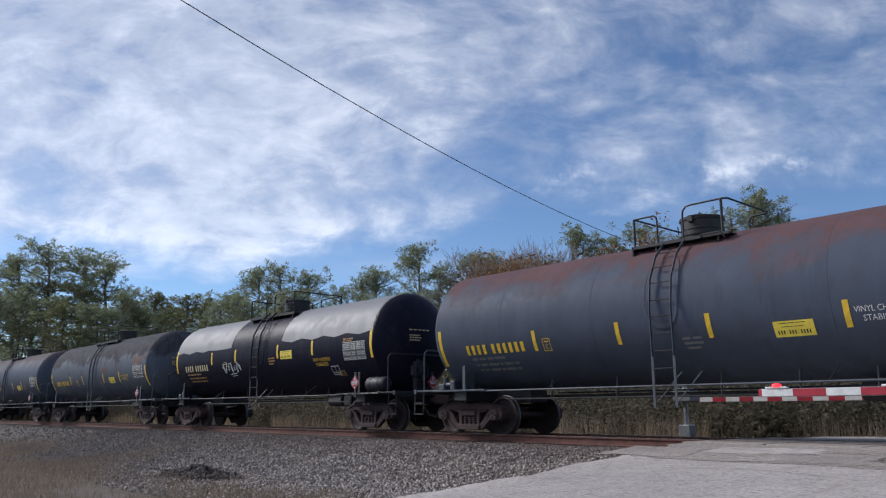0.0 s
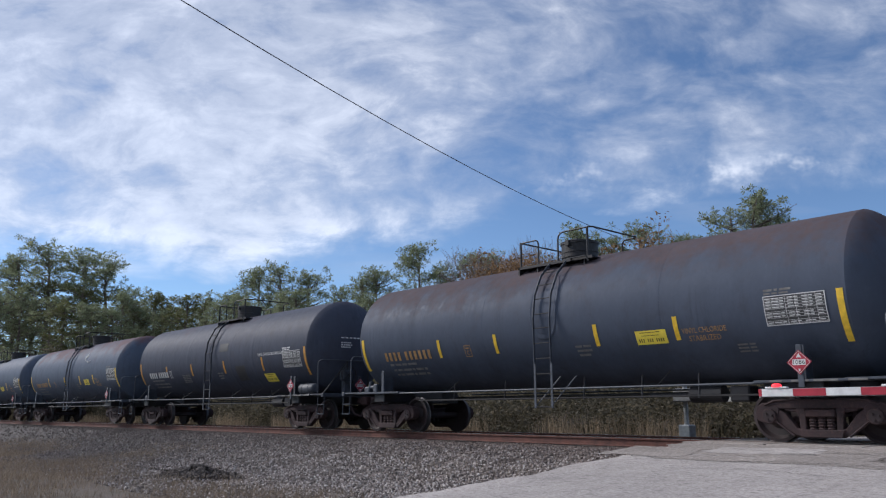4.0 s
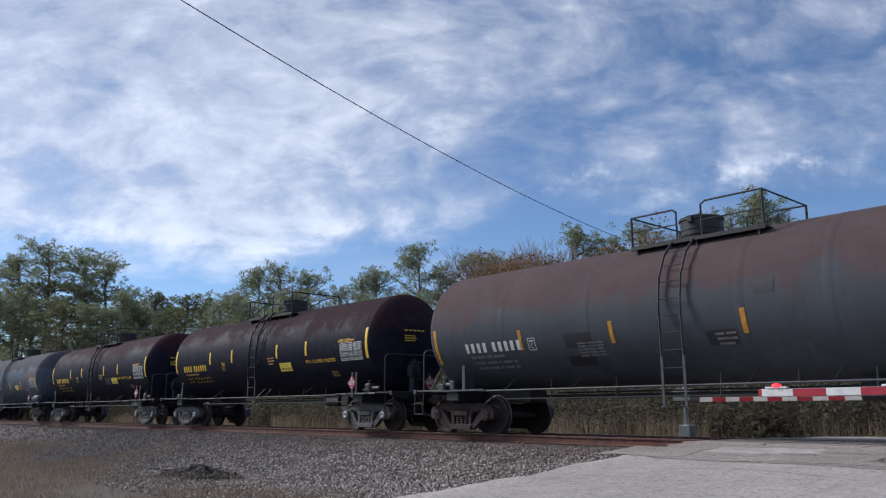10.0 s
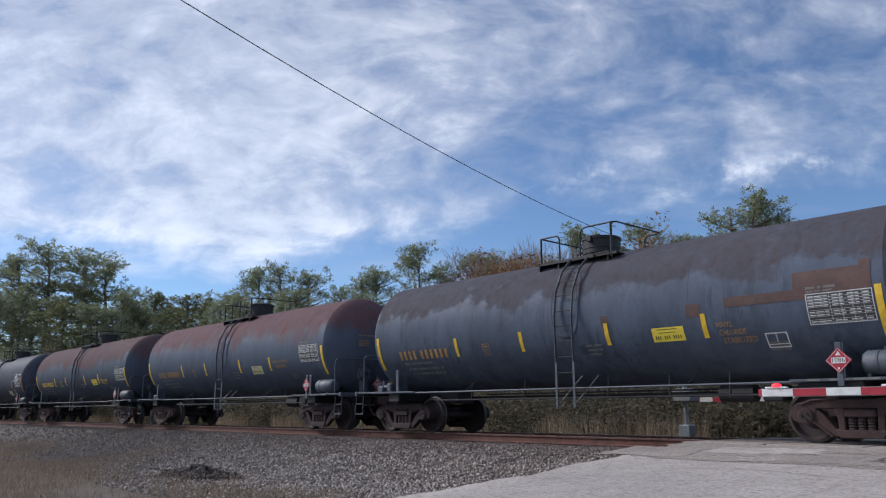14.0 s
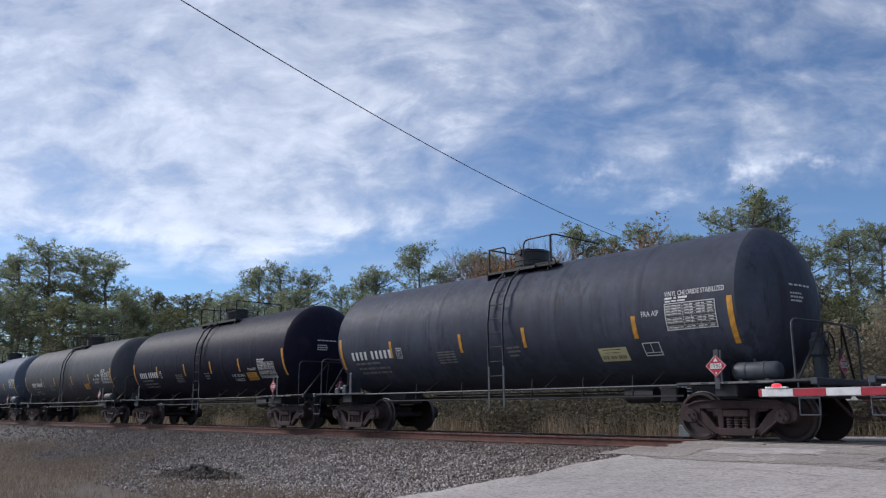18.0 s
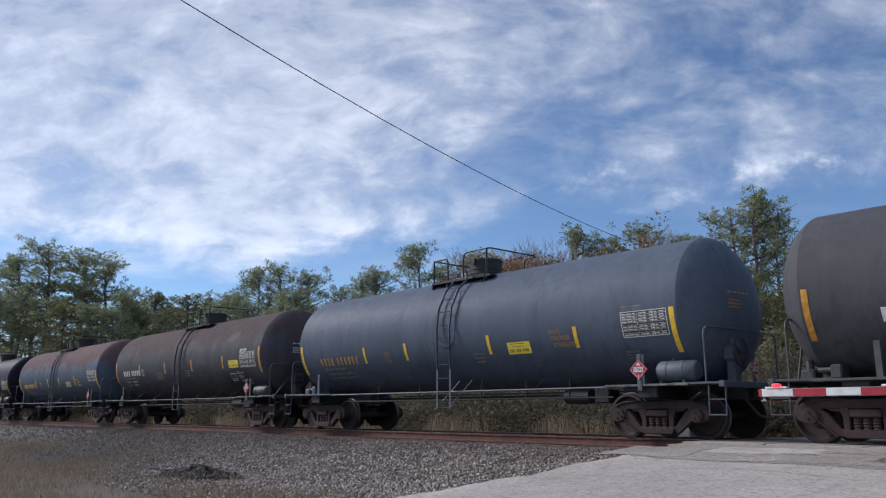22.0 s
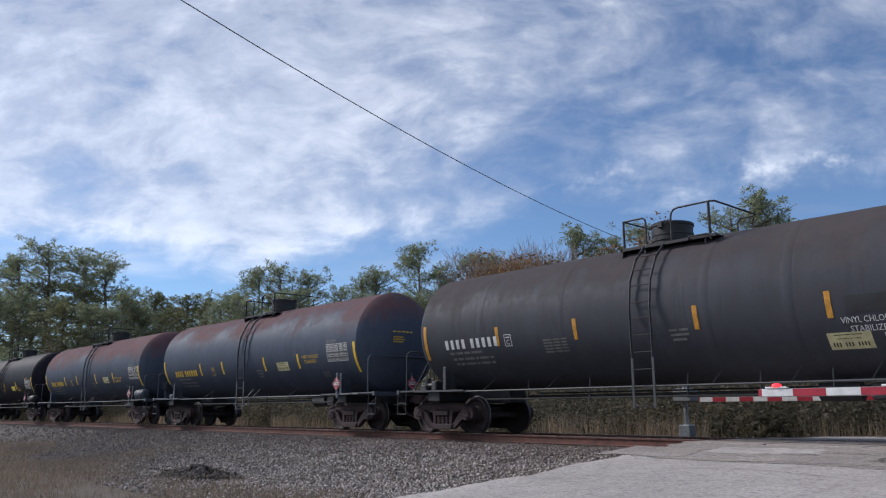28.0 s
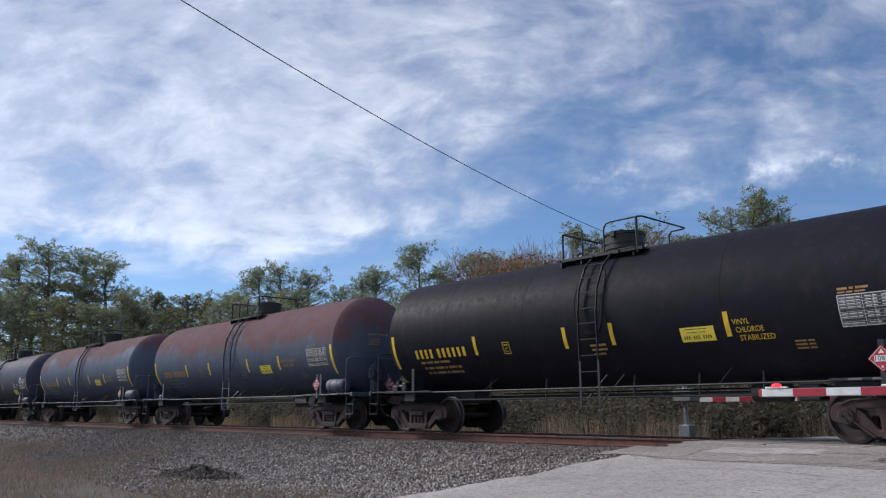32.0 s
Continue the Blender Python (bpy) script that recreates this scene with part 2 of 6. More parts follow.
def cloud_mat():
    """A broken sheet of thin cloud lit from within; open gaps let the sky through. Patterns are laid out by bearing and height over the horizon."""
    m = Mat("thin broken cloud", 1.0)
    out = m.t.nodes["Material Output"]
    turn = m.node("ShaderNodeMapping", Rotation=(0, 0, -YAW))
    m.link(m.co.outputs["Object"], turn.inputs["Vector"])
    sep = m.t.nodes.new("ShaderNodeSeparateXYZ")
    m.link(turn.outputs[0], sep.inputs[0])
    deep = m.math("MAXIMUM", sep.outputs[1], 200.0)
    u, v = m.math("DIVIDE", sep.outputs[0], deep), m.math("DIVIDE", CLOUD_HIGH, deep)

    def plane(a, b, shift=CLOUD_SHIFT):
        n = m.t.nodes.new("ShaderNodeCombineXYZ")
        m.link(m.math("MULTIPLY", u, a), n.inputs[0])
        m.link(m.math("MULTIPLY", v, b), n.inputs[1])
        k = m.t.nodes.new("ShaderNodeVectorMath")
        k.inputs[1].default_value = shift
        m.link(n.outputs[0], k.inputs[0])
        return k.outputs[0]

    def warped(vec, scale, amount):
        w = m.node("ShaderNodeTexNoise", Scale=scale, Detail=3.0)
        m.link(vec, w.inputs["Vector"])
        k = m.t.nodes.new("ShaderNodeVectorMath")
        k.operation = "MULTIPLY_ADD"
        m.link(w.outputs["Color"], k.inputs[0])
        k.inputs[1].default_value = (amount, amount, 0)
        m.link(vec, k.inputs[2])
        return k.outputs[0]

    flat = warped(plane(1.0, 1.75), 3.0, 0.17)
    big = m.noise(2.6, flat, 3.0, 0.5)
    mid = m.noise(6.2, flat, 8.0, 0.60)
    fine = m.noise(19.0, warped(flat, 9.0, 0.03), 6.0, 0.62)
    cells = m.node("ShaderNodeTexVoronoi", Scale=13.0)
    cells.feature = "SMOOTH_F1"
    m.link(warped(flat, 12.0, 0.06), cells.inputs["Vector"])
    lumps = m.math("SUBTRACT", 0.42, cells.outputs["Distance"])
    off = lambda x, k: m.math("MULTIPLY", m.math("SUBTRACT", x, 0.5), k)
    total = lambda *xs: functools.reduce(lambda p, q: m.math("ADD", p, q), xs)
    # lower rim of the sheet, by bearing
    edge = m.ramp(m.step(u, -0.6, 0.6), [(p, (e, e, e)) for p, e in ((0.02, 0.205), (0.12, 0.212), (0.26, 0.172), (0.34, 0.196), (0.50, 0.230), (0.64, 0.268), (0.92, 0.290))])
    past = total(m.math("SUBTRACT", v, edge), off(mid, 0.10), off(fine, 0.03))
    kept = m.step(past, -0.012, 0.030)
    west = m.ramp(m.step(u, -0.6, 0.6), [(p, (e, e, e)) for p, e in CLOUD_COVER])
    high = m.step(v, 0.34, 0.56, 0.0, 0.08)
    sheet = m.step(total(west, high, off(mid, 1.55), off(big, 1.2), off(fine, 0.8), m.math("MULTIPLY", lumps, 0.55)), 0.0, 1.0)
    sheet = m.math("MULTIPLY", sheet, kept)
    near = m.math("MULTIPLY", kept, m.step(past, 0.075, 0.02))
    puffs = m.step(m.noise(6.4, plane(1.0, 1.2, (8.3, 1.2, 0.0)), 5.0, 0.62), 0.50, 0.64)
    rim = m.math("MULTIPLY", m.math("MULTIPLY", near, puffs), m.step(u, -0.24, -0.08))
    thin = m.noise(2.6, warped(plane(0.9, 7.5, (2.0, 4.0, 0.0)), 2.0, 0.25), 5.0, 0.55)
    streaks = m.math("MULTIPLY", m.math("MULTIPLY", m.math("SUBTRACT", 1.0, kept), m.step(thin, 0.50, 0.70)), m.step(u, -0.5, -0.1, 1.0, 0.22))
    cover = m.math("MAXIMUM", m.math("MULTIPLY", sheet, 0.68), m.math("MAXIMUM", m.math("MULTIPLY", rim, 0.80), m.math("MULTIPLY", streaks, 0.6)))
    tone = total(m.math("MULTIPLY", mid, 0.40), m.math("MULTIPLY", fine, 0.34), m.math("MULTIPLY", big, 0.23), m.math("MULTIPLY", lumps, 0.16), m.math("MULTIPLY", rim, 0.25), m.math("MULTIPLY", near, 0.05), m.step(u, -0.5, 0.3, 0.05, -0.03), m.step(v, 0.2, 0.55, 0.03, -0.06))
    col = m.ramp(m.step(tone, 0.34, 0.66), [(0.0, (0.35, 0.375, 0.425)), (0.5, (0.525, 0.535, 0.565)), (1.0, (0.84, 0.83, 0.82))])
    em = m.node("ShaderNodeEmission", Strength=1.0)
    m.link(col, em.inputs[0])
    tr = m.t.nodes.new("ShaderNodeBsdfTransparent")
    mx = m.t.nodes.new("ShaderNodeMixShader")
    m.link(cover, mx.inputs[0])
    m.link(tr.outputs[0], mx.inputs[1])
    m.link(em.outputs[0], mx.inputs[2])
    m.link(mx.outputs[0], out.inputs["Surface"])
    m.m.cycles.emission_sampling = "NONE"
    return m.m


CLOUD_COVER = ((0.0, 1.08), (0.30, 0.90), (0.5, 0.60), (0.72, 0.36), (1.0, 0.31))


# ---- mesh tools ----
def box(bm, x0, x1, y0, y1, z0, z1, bevel=0.0):
    made = bmesh.ops.create_cube(bm, size=1.0)["verts"]
    bmesh.ops.scale(bm, vec=(x1 - x0, y1 - y0, z1 - z0), verts=made)
    bmesh.ops.translate(bm, vec=((x0 + x1) / 2, (y0 + y1) / 2, (z0 + z1) / 2), verts=made)
    if bevel:
        edges = list({e for v in made for e in v.link_edges})
        bmesh.ops.bevel(bm, geom=edges, offset=bevel, segments=1, affect="EDGES")
    return made


def rod(bm, a, b, r, n=8, r2=None, caps=True):
    a, b = Vector(a), Vector(b)
    d = b - a
    m = Matrix.Translation((a + b) / 2) @ d.to_track_quat("Z", "Y").to_matrix().to_4x4()
    return bmesh.ops.create_cone(bm, cap_ends=caps, segments=n, radius1=r, radius2=r if r2 is None else r2, depth=d.length, matrix=m)["verts"]


def bent(bm, points, r, n=8):
    """A pipe along points, with a ball joint at each bend."""
    for a, b in zip(points, points[1:]):
        rod(bm, a, b, r, n)
    for p in points[1:-1]:
        bmesh.ops.create_icosphere(bm, subdivisions=1, radius=r * 1.02, matrix=Matrix.Translation(p))


def lathe(bm, profile, n, axis="x", at=(0, 0, 0)):
    """Turns a profile of (along, radius) round an axis."""
    rings = []
    for s, r in profile:
        ring = []
        for i in range(n):
            a = 2 * math.pi * i / n
            p = {"x": (s, r * math.cos(a), r * math.sin(a)), "y": (r * math.cos(a), s, r * math.sin(a)), "z": (r * math.cos(a), r * math.sin(a), s)}[axis]
            ring.append(bm.verts.new(Vector(p) + Vector(at)))
        rings.append(ring)
    for u, v in zip(rings, rings[1:]):
        for i in range(n):
            bm.faces.new((u[i], u[(i + 1) % n], v[(i + 1) % n], v[i]))
    for ring in (rings[0], rings[-1]):
        bm.faces.new(ring)
    return rings


def mesh_of(name, bm, smooth=False):
    bmesh.ops.recalc_face_normals(bm, faces=bm.faces)
    me = bpy.data.meshes.new(name)
    bm.to_mesh(me)
    bm.free()
    if smooth:
        me.polygons.foreach_set("use_smooth", [True] * len(me.polygons))
        me.set_sharp_from_angle(angle=radians(35))
    return me


def place(name, me, material, parent=None, m=None, label=""):
    """Links a mesh as one object; the material sits on the object, so that meshes can be shared."""
    if not me.materials:
        me.materials.append(None)
    ob = new(name, me)
    if material is not None:
        ob.material_slots[0].link = "OBJECT"
        ob.material_slots[0].material = material
    if parent is not None:
        ob.parent = parent
    if m is not None:
        ob.matrix_local = m
    if label:
        ob["label"] = label
    return ob


def part(name, bm, material, parent=None, label="", smooth=False):
    return place(name, mesh_of(name, bm, smooth), material, parent, None, label)


def from_lists(name, verts, faces, smooth=False):
    me = bpy.data.meshes.new(name)
    me.from_pydata(verts, [], faces)
    if smooth:
        me.polygons.foreach_set("use_smooth", [True] * len(me.polygons))
    return me


# ---- sky: a high sheet of cloud that drifts ----
def cloud_sheet():
    bm = bmesh.new()
    bmesh.ops.create_circle(bm, cap_ends=True, segments=64, radius=4850)
    ob = place("cloud_layer", mesh_of("cloud_layer", bm), cloud_mat())
    ob.location = (0, 0, CLOUD_HIGH)
    return tagged(ob, "broken sheet of white and grey cloud with blue gaps", "cloud", kind="structure")


CLOUDS = cloud_sheet()


# ---- ground ----
def lerp(v, pts):
    """Piecewise line through pts of (v, out)."""
    if v <= pts[0][0]:
        return pts[0][1]
    for (a, p), (b, q) in zip(pts, pts[1:]):
        if v <= b:
            return p + (q - p) * (v - a) / (b - a)
    return pts[-1][1]


ROAD_EDGE, ROAD_FAR = -8.3, 4.6
BED = [(9.2, -0.98), (10.6, -0.80), (12.6, -0.27), (13.0, -0.22), (17.3, -0.22), (17.8, -0.30), (19.0, -0.75), (20, -0.8)]
ROADLINE = [(2.5, -1.02), (13.2, -0.02), (17.2, -0.02), (24, -0.1), (40, 0.2)]


def field(x, y):
    z = lerp(y, [(0, -1.02), (9.0, -1.0), (13, -0.9), (19, -0.85), (22, -0.5), (25, 0.35), (30, 1.1), (45, 1.8), (200, 2.5)])
    z += 0.10 * noise.noise((x * 0.25, y * 0.25, 0)) + 0.04 * noise.noise((x * 0.9, y * 0.9, 3))
    return z


def road_z(x, y):
    return lerp(y, ROADLINE)


def grid_mesh(name, xs, ys, height):
    nx = len(xs)
    verts = [(x, y, height(x, y)) for y in ys for x in xs]
    faces = [(j * nx + i, j * nx + i + 1, (j + 1) * nx + i + 1, (j + 1) * nx + i) for j in range(len(ys) - 1) for i in range(nx - 1)]
    return from_lists(name, verts, faces, True)


def spread(a, b, step):
    n = max(1, round((b - a) / step))
    return [a + (b - a) * i / n for i in range(n + 1)]


def ground_height(x, y):
    z = field(x, y)
    if ROAD_EDGE - 1.5 < x < ROAD_FAR + 1.5:
        k = min(1.0, (x - ROAD_EDGE + 1.5) / 1.5, (ROAD_FAR + 1.5 - x) / 1.5)
        z = z * (1 - k) + (road_z(x, y) - 0.12) * k
    return min(z, lerp(y, BED) - 0.1) if 9.2 < y < 20 else z


gx = [-4800, -1500, -600, -300, -180] + spread(-120, -45, 3.0)[:-1] + spread(-45, 12, 0.5) + [20, 40, 80, 200, 600, 1500, 4800]
gy = [-4800, -1500, -500, -150, -50, -15, -4] + spread(0, 26, 0.5) + spread(27, 80, 2.5) + [100, 150, 300, 700, 1800, 4800]
tagged(place("ground", grid_mesh("ground", gx, gy, ground_height), GROUND), "flat verge of dry brown grass and bare earth", "ground", kind="structure")


def bed_height(x, y):
    n = 0.05 * noise.noise((x * 0.6, y * 0.6, 1)) + 0.025 * noise.noise((x * 2.3, y * 2.3, 5))
    return lerp(y, BED) + n * (1 if 13.0 > y or y > 17.3 else 0.3)


bx = [-420, -200] + spread(-120, -40, 1.0)[:-1] + spread(-40, ROAD_EDGE + 0.5, 0.25)
tagged(place("ballast_bed", grid_mesh("ballast_bed", bx, spread(9.2, 20, 0.2), bed_height), GRAVEL), "raised bed of grey crushed-stone ballast", "ballast", kind="structure")
bx = spread(ROAD_FAR - 0.5, 40, 1.0) + [150, 420]
tagged(place("ballast_bed", grid_mesh("ballast_bed", bx, spread(9.2, 20, 0.5), bed_height), GRAVEL), "raised bed of grey crushed-stone ballast", "ballast", kind="structure")


def road_top(x, y):
    return road_z(x, y) + 0.018 * noise.noise((x * 0.7, y * 0.7, 9))


def road():
    xs, ys = spread(ROAD_EDGE, ROAD_FAR, 0.25), spread(-30, 30, 0.25)

    def h(x, y):
        e = min(x - ROAD_EDGE, ROAD_FAR - x)
        return road_z(x, y) + 0.018 * noise.noise((x * 0.7, y * 0.7, 9)) - (0.06 if e < 0.05 else 0)

    me = grid_mesh("road", xs, ys, h)
    nx = len(xs)
    for i, v in enumerate(me.vertices):          # ragged edge
        if i % nx in (0, 1):
            v.co.x -= 0.12 * max(0.0, 12.2 - v.co.y)
            v.co.x += 0.28 * noise.noise((v.co.y * 0.9, 0, 2)) + 0.12 * noise.noise((v.co.y * 3.1, 0, 2))
    ob = place("road", me, ROAD)
    return tagged(ob, "worn pale asphalt road that climbs to the crossing", "road", kind="structure")


road()


# ---- track ----
def rail(y):
    bm = bmesh.new()
    prof = [(-0.037, 0.0), (-0.037, -0.035), (-0.009, -0.05), (-0.009, -0.15), (-0.07, -0.165), (-0.07, -0.18),
            (0.07, -0.18), (0.07, -0.165), (0.009, -0.15), (0.009, -0.05), (0.037, -0.035), (0.037, 0.0)]
    ends = [[bm.verts.new((x, y + a, b)) for a, b in prof] for x in (-420, 420)]
    for i in range(len(prof)):
        j = (i + 1) % len(prof)
        bm.faces.new((ends[0][i], ends[0][j], ends[1][j], ends[1][i]))
    ob = part("rail", bm, RAIL)
    tagged(ob, "rusty steel rail with a bright worn head", "rail", "rails of the track", "structure")
    bm = bmesh.new()
    box(bm, -420, 420, y - 0.033, y + 0.033, -0.001, 0.003)
    part("running_surface", bm, RAILTOP, ob, "polished running surface")


for side in (-1, 1):
    rail(YC + side * 0.753)

bm = bmesh.new()
box(bm, -0.11, 0.11, YC - 1.3, YC + 1.3, -0.36, -0.185, 0.012)
tie_mesh = mesh_of("tie", bm)
bed = new("ties")
tagged(bed, "creosoted wooden ties half buried in ballast", "ties", kind="structure")
x = -78.0
while x < ROAD_EDGE - 0.3:
    place("tie", tie_mesh, TIE, bed, Matrix.Translation((x, random.uniform(-0.05, 0.05), random.uniform(-0.012, 0.008))))
    x += 0.50

# crossing panels between and beside the rails
deck = new("crossing_deck")
tagged(deck, "timber and asphalt deck of the level crossing", "crossing deck", kind="structure")
for y0, y1 in ((YC - 1.75, YC - 0.83), (YC - 0.66, YC + 0.66), (YC + 0.83, YC + 1.75)):
    x = ROAD_EDGE + 0.1
    while x < ROAD_FAR - 0.2:
        bm = bmesh.new()
        box(bm, x, x + 1.56, y0, y1, -0.2, -0.004 + random.uniform(-0.004, 0.002), 0.012)
        part("panel", bm, PATCH, deck)
        x += 1.6


# ---- tank cars ----
R_TANK, Z_TANK = 1.52, 2.605
BOGIE_AT, WHEEL_R = 5.95, 0.457
CACHE = {}


def cached(key, make):
    key = (R_TANK, key)
    if key not in CACHE:
        CACHE[key] = make()
    return CACHE[key]


def shell_mesh(kind, h):
    bm, n = bmesh.new(), 64
    prof = [(-h, R_TANK)]
    bands = {"u": [-4.45, -1.78, 3.18], "g": [-4.4, -1.9, 2.0, 4.2], "h": [-4.4, -1.9, 1.6, 3.2], "m": [-4.4, 1.7, 3.6]}[kind]
    for b in bands:
        if kind == "u":                          # narrow lapped seams of the jacket
            prof += [(b - 0.03, R_TANK), (b - 0.012, R_TANK - 0.001), (b - 0.006, R_TANK - 0.003), (b + 0.006, R_TANK - 0.003), (b + 0.010, R_TANK + 0.002), (b + 0.06, R_TANK + 0.001), (b + 0.10, R_TANK)]
        else:                                    # broad bands with a shadowed edge
            prof += [(b - 0.14, R_TANK), (b - 0.10, R_TANK), (b - 0.08, R_TANK + 0.003), (b + 0.06, R_TANK + 0.003), (b + 0.08, R_TANK - 0.0015), (b + 0.10, R_TANK), (b + 0.14, R_TANK)]
    prof.append((h, R_TANK))
    lathe(bm, prof, n, "x", (0, 0, Z_TANK))
    for f in [f for f in bm.faces if len(f.verts) > 8]:
        bm.faces.remove(f)
    return mesh_of("shell", bm, True)


KNUCKLE = radians(13)


def head_x(h, r):
    """How far out the dished head stands at radius r, on a shell of half length h; it meets the shell in a soft crease."""
    a, s0 = math.acos(min(1.0, r / R_TANK * math.cos(KNUCKLE))), math.sin(KNUCKLE)
    return h + 0.70 * (math.sin(a) - s0) / (1 - s0)


def head_mesh(h, side):
    bm = bmesh.new()
    rings = [R_TANK * math.cos(radians(a)) for a in (0, 7, 15, 24, 34, 44, 54, 64, 73, 81, 87, 89.3)]
    lathe(bm, [(side * head_x(h, r), r) for r in rings], 64, "x", (0, 0, Z_TANK))
    for f in [f for f in bm.faces if len(f.verts) > 8 and abs(f.calc_center_median().x) < h + 0.01]:
        bm.faces.remove(f)
    return mesh_of("head", bm, True)


def wrap(z, out=0.007):
    """The near side of the shell at height z."""
    return -math.sqrt(max(0.0, (R_TANK + out) ** 2 - (z - Z_TANK) ** 2))


def patch_mesh(name, x0, x1, z0, z1, out=0.006, slant=0.0):
    """A film laid on the curved shell."""
    n = max(2, int((z1 - z0) / 0.12) + 1)
    verts, faces = [], []
    for i in range(n + 1):
        z = z0 + (z1 - z0) * i / n
        for x in (x0, x1):
            verts.append((x + slant * (z - z0), wrap(z, out), z))
    for i in range(n):
        faces.append((2 * i, 2 * i + 1, 2 * i + 3, 2 * i + 2))
    return from_lists(name, verts, faces)


def many_patches(name, rects, out=0.008):
    verts, faces = [], []
    for x0, x1, z0, z1 in rects:
        n = max(1, math.ceil((z1 - z0) / 0.07))
        k = len(verts)
        for i in range(n + 1):
            z = z0 + (z1 - z0) * i / n
            verts += [(x0, wrap(z, out), z), (x1, wrap(z, out), z)]
        faces += [(k + 2 * i, k + 2 * i + 1, k + 2 * i + 3, k + 2 * i + 2) for i in range(n)]
    return from_lists(name, verts, faces)


def letter_mesh(text, width, height):
    """Flat letters in the xz plane, origin at their lower left."""
    cu = bpy.data.curves.new("letters", "FONT")
    cu.body, cu.size, cu.resolution_u = text, 1.0, 2
    ob = bpy.data.objects.new("letters", cu)
    scene.collection.objects.link(ob)
    me = bpy.data.meshes.new_from_object(ob.evaluated_get(bpy.context.evaluated_depsgraph_get()))
    bpy.data.objects.remove(ob)
    bpy.data.curves.remove(cu)
    me.materials.clear()
    co = np.array([v.co[:] for v in me.vertices])
    lo, hi = co.min(0), co.max(0)
    for v in me.vertices:
        v.co = ((v.co.x - lo[0]) / (hi[0] - lo[0]) * width, 0, (v.co.y - lo[1]) / (hi[1] - lo[1]) * height)
    return me


def curved_letters(text, x, z, width, height, out=0.009):
    me = letter_mesh(text, width, height)
    for v in me.vertices:
        zz = v.co.z + z
        v.co = (v.co.x + x, wrap(zz, out), zz)
    return me


def mark_rects(x, z, groups, w, h, gap):
    """Rows of plain upright bars, one for each character."""
    rects = []
    for count in groups:
        for _ in range(count):
            rects.append((x, x + w * 0.62, z, z + h))
            x += w + gap
        x += w * 0.7
    return rects


def line_rects(x, z, widths, h):
    rects = []
    for w in widths:
        rects.append((x, x + w, z, z + h))
        x += w + h * 0.9
    return rects


def bogie_frame_mesh():
    """The pierced cast side frame, in the xz plane round the bogie's middle."""
    bm = bmesh.new()
    y0, y1 = -1.12, -0.98
    # solid pieces that leave the openings free
    def slab(pts, a=y0, b=y1):
        f = [bm.verts.new((x, a, z)) for x, z in pts]
        g = [bm.verts.new((x, b, z)) for x, z in pts]
        bm.faces.new(f)
        bm.faces.new(g[::-1])
        for i in range(len(pts)):
            j = (i + 1) % len(pts)
            bm.faces.new((f[i], f[j], g[j], g[i]))
    slab([(-1.0, 0.62), (-0.86, 0.715), (-0.3, 0.745), (0.3, 0.745), (0.86, 0.715), (1.0, 0.62), (0.80, 0.585), (-0.80, 0.585)])          # top chord
    slab([(-0.40, 0.235), (0.40, 0.235), (0.34, 0.10), (-0.34, 0.10)], y0 - 0.03, y1 + 0.05)                # bottom chord under the springs
    for s in (-1, 1):
        slab([(s * 0.90, 0.56), (s * 0.74, 0.60), (s * 0.60, 0.50), (s * 0.40, 0.25), (s * 0.27, 0.24), (s * 0.28, 0.11), (s * 0.44, 0.13), (s * 0.66, 0.28), (s * 0.76, 0.38), (s * 0.88, 0.42)])   # tension arm
        slab([(s * 0.42, 0.60), (s * 0.255, 0.60), (s * 0.255, 0.20), (s * 0.36, 0.20), (s * 0.37, 0.42)])  # column
        slab([(s * 0.66, 0.60), (s * 0.40, 0.60), (s * 0.37, 0.50), (s * 0.44, 0.53), (s * 0.58, 0.545)], y0 + 0.02, y1)     # web in the upper corner
        slab([(s * 1.16, 0.50), (s * 1.12, 0.62), (s * 1.02, 0.685), (s * 0.82, 0.70), (s * 0.70, 0.60), (s * 0.74, 0.40), (s * 0.80, 0.34), (s * 1.0, 0.34), (s * 1.12, 0.38)], y0 - 0.01, y1 + 0.06)  # pedestal jaw
        slab([(s * 0.98, 0.66), (s * 0.80, 0.74), (s * 0.30, 0.765), (s * 0.30, 0.735), (s * 0.78, 0.705), (s * 0.96, 0.63)], y0 - 0.035, y0 + 0.01)      # flange on the top chord
        slab([(s * 0.88, 0.42), (s * 0.76, 0.385), (s * 0.44, 0.13), (s * 0.47, 0.105), (s * 0.78, 0.355), (s * 0.89, 0.39)], y0 - 0.035, y0 + 0.01)        # flange under the arm
        rod(bm, (s * 0.889, -1.17, 0.457), (s * 0.889, -0.9, 0.457), 0.135, 16)
    bmesh.ops.recalc_face_normals(bm, faces=bm.faces)
    bmesh.ops.bevel(bm, geom=[e for e in bm.edges if e.is_manifold and e.calc_face_angle(0) > 0.6], offset=0.014, segments=1, affect="EDGES")
    return mesh_of("side_frame", bm)


def spring_mesh():
    bm = bmesh.new()
    prof = [(0.22 + i * 0.024, 0.082 if i % 2 else 0.060) for i in range(10)]
    lathe(bm, prof, 10, "z", (0, -1.05, 0))
    return mesh_of("spring", bm)


def spring_seat_mesh():
    bm = bmesh.new()
    box(bm, -0.25, 0.25, -1.15, -0.95, 0.44, 0.57, 0.02)
    return mesh_of("spring_seat", bm)


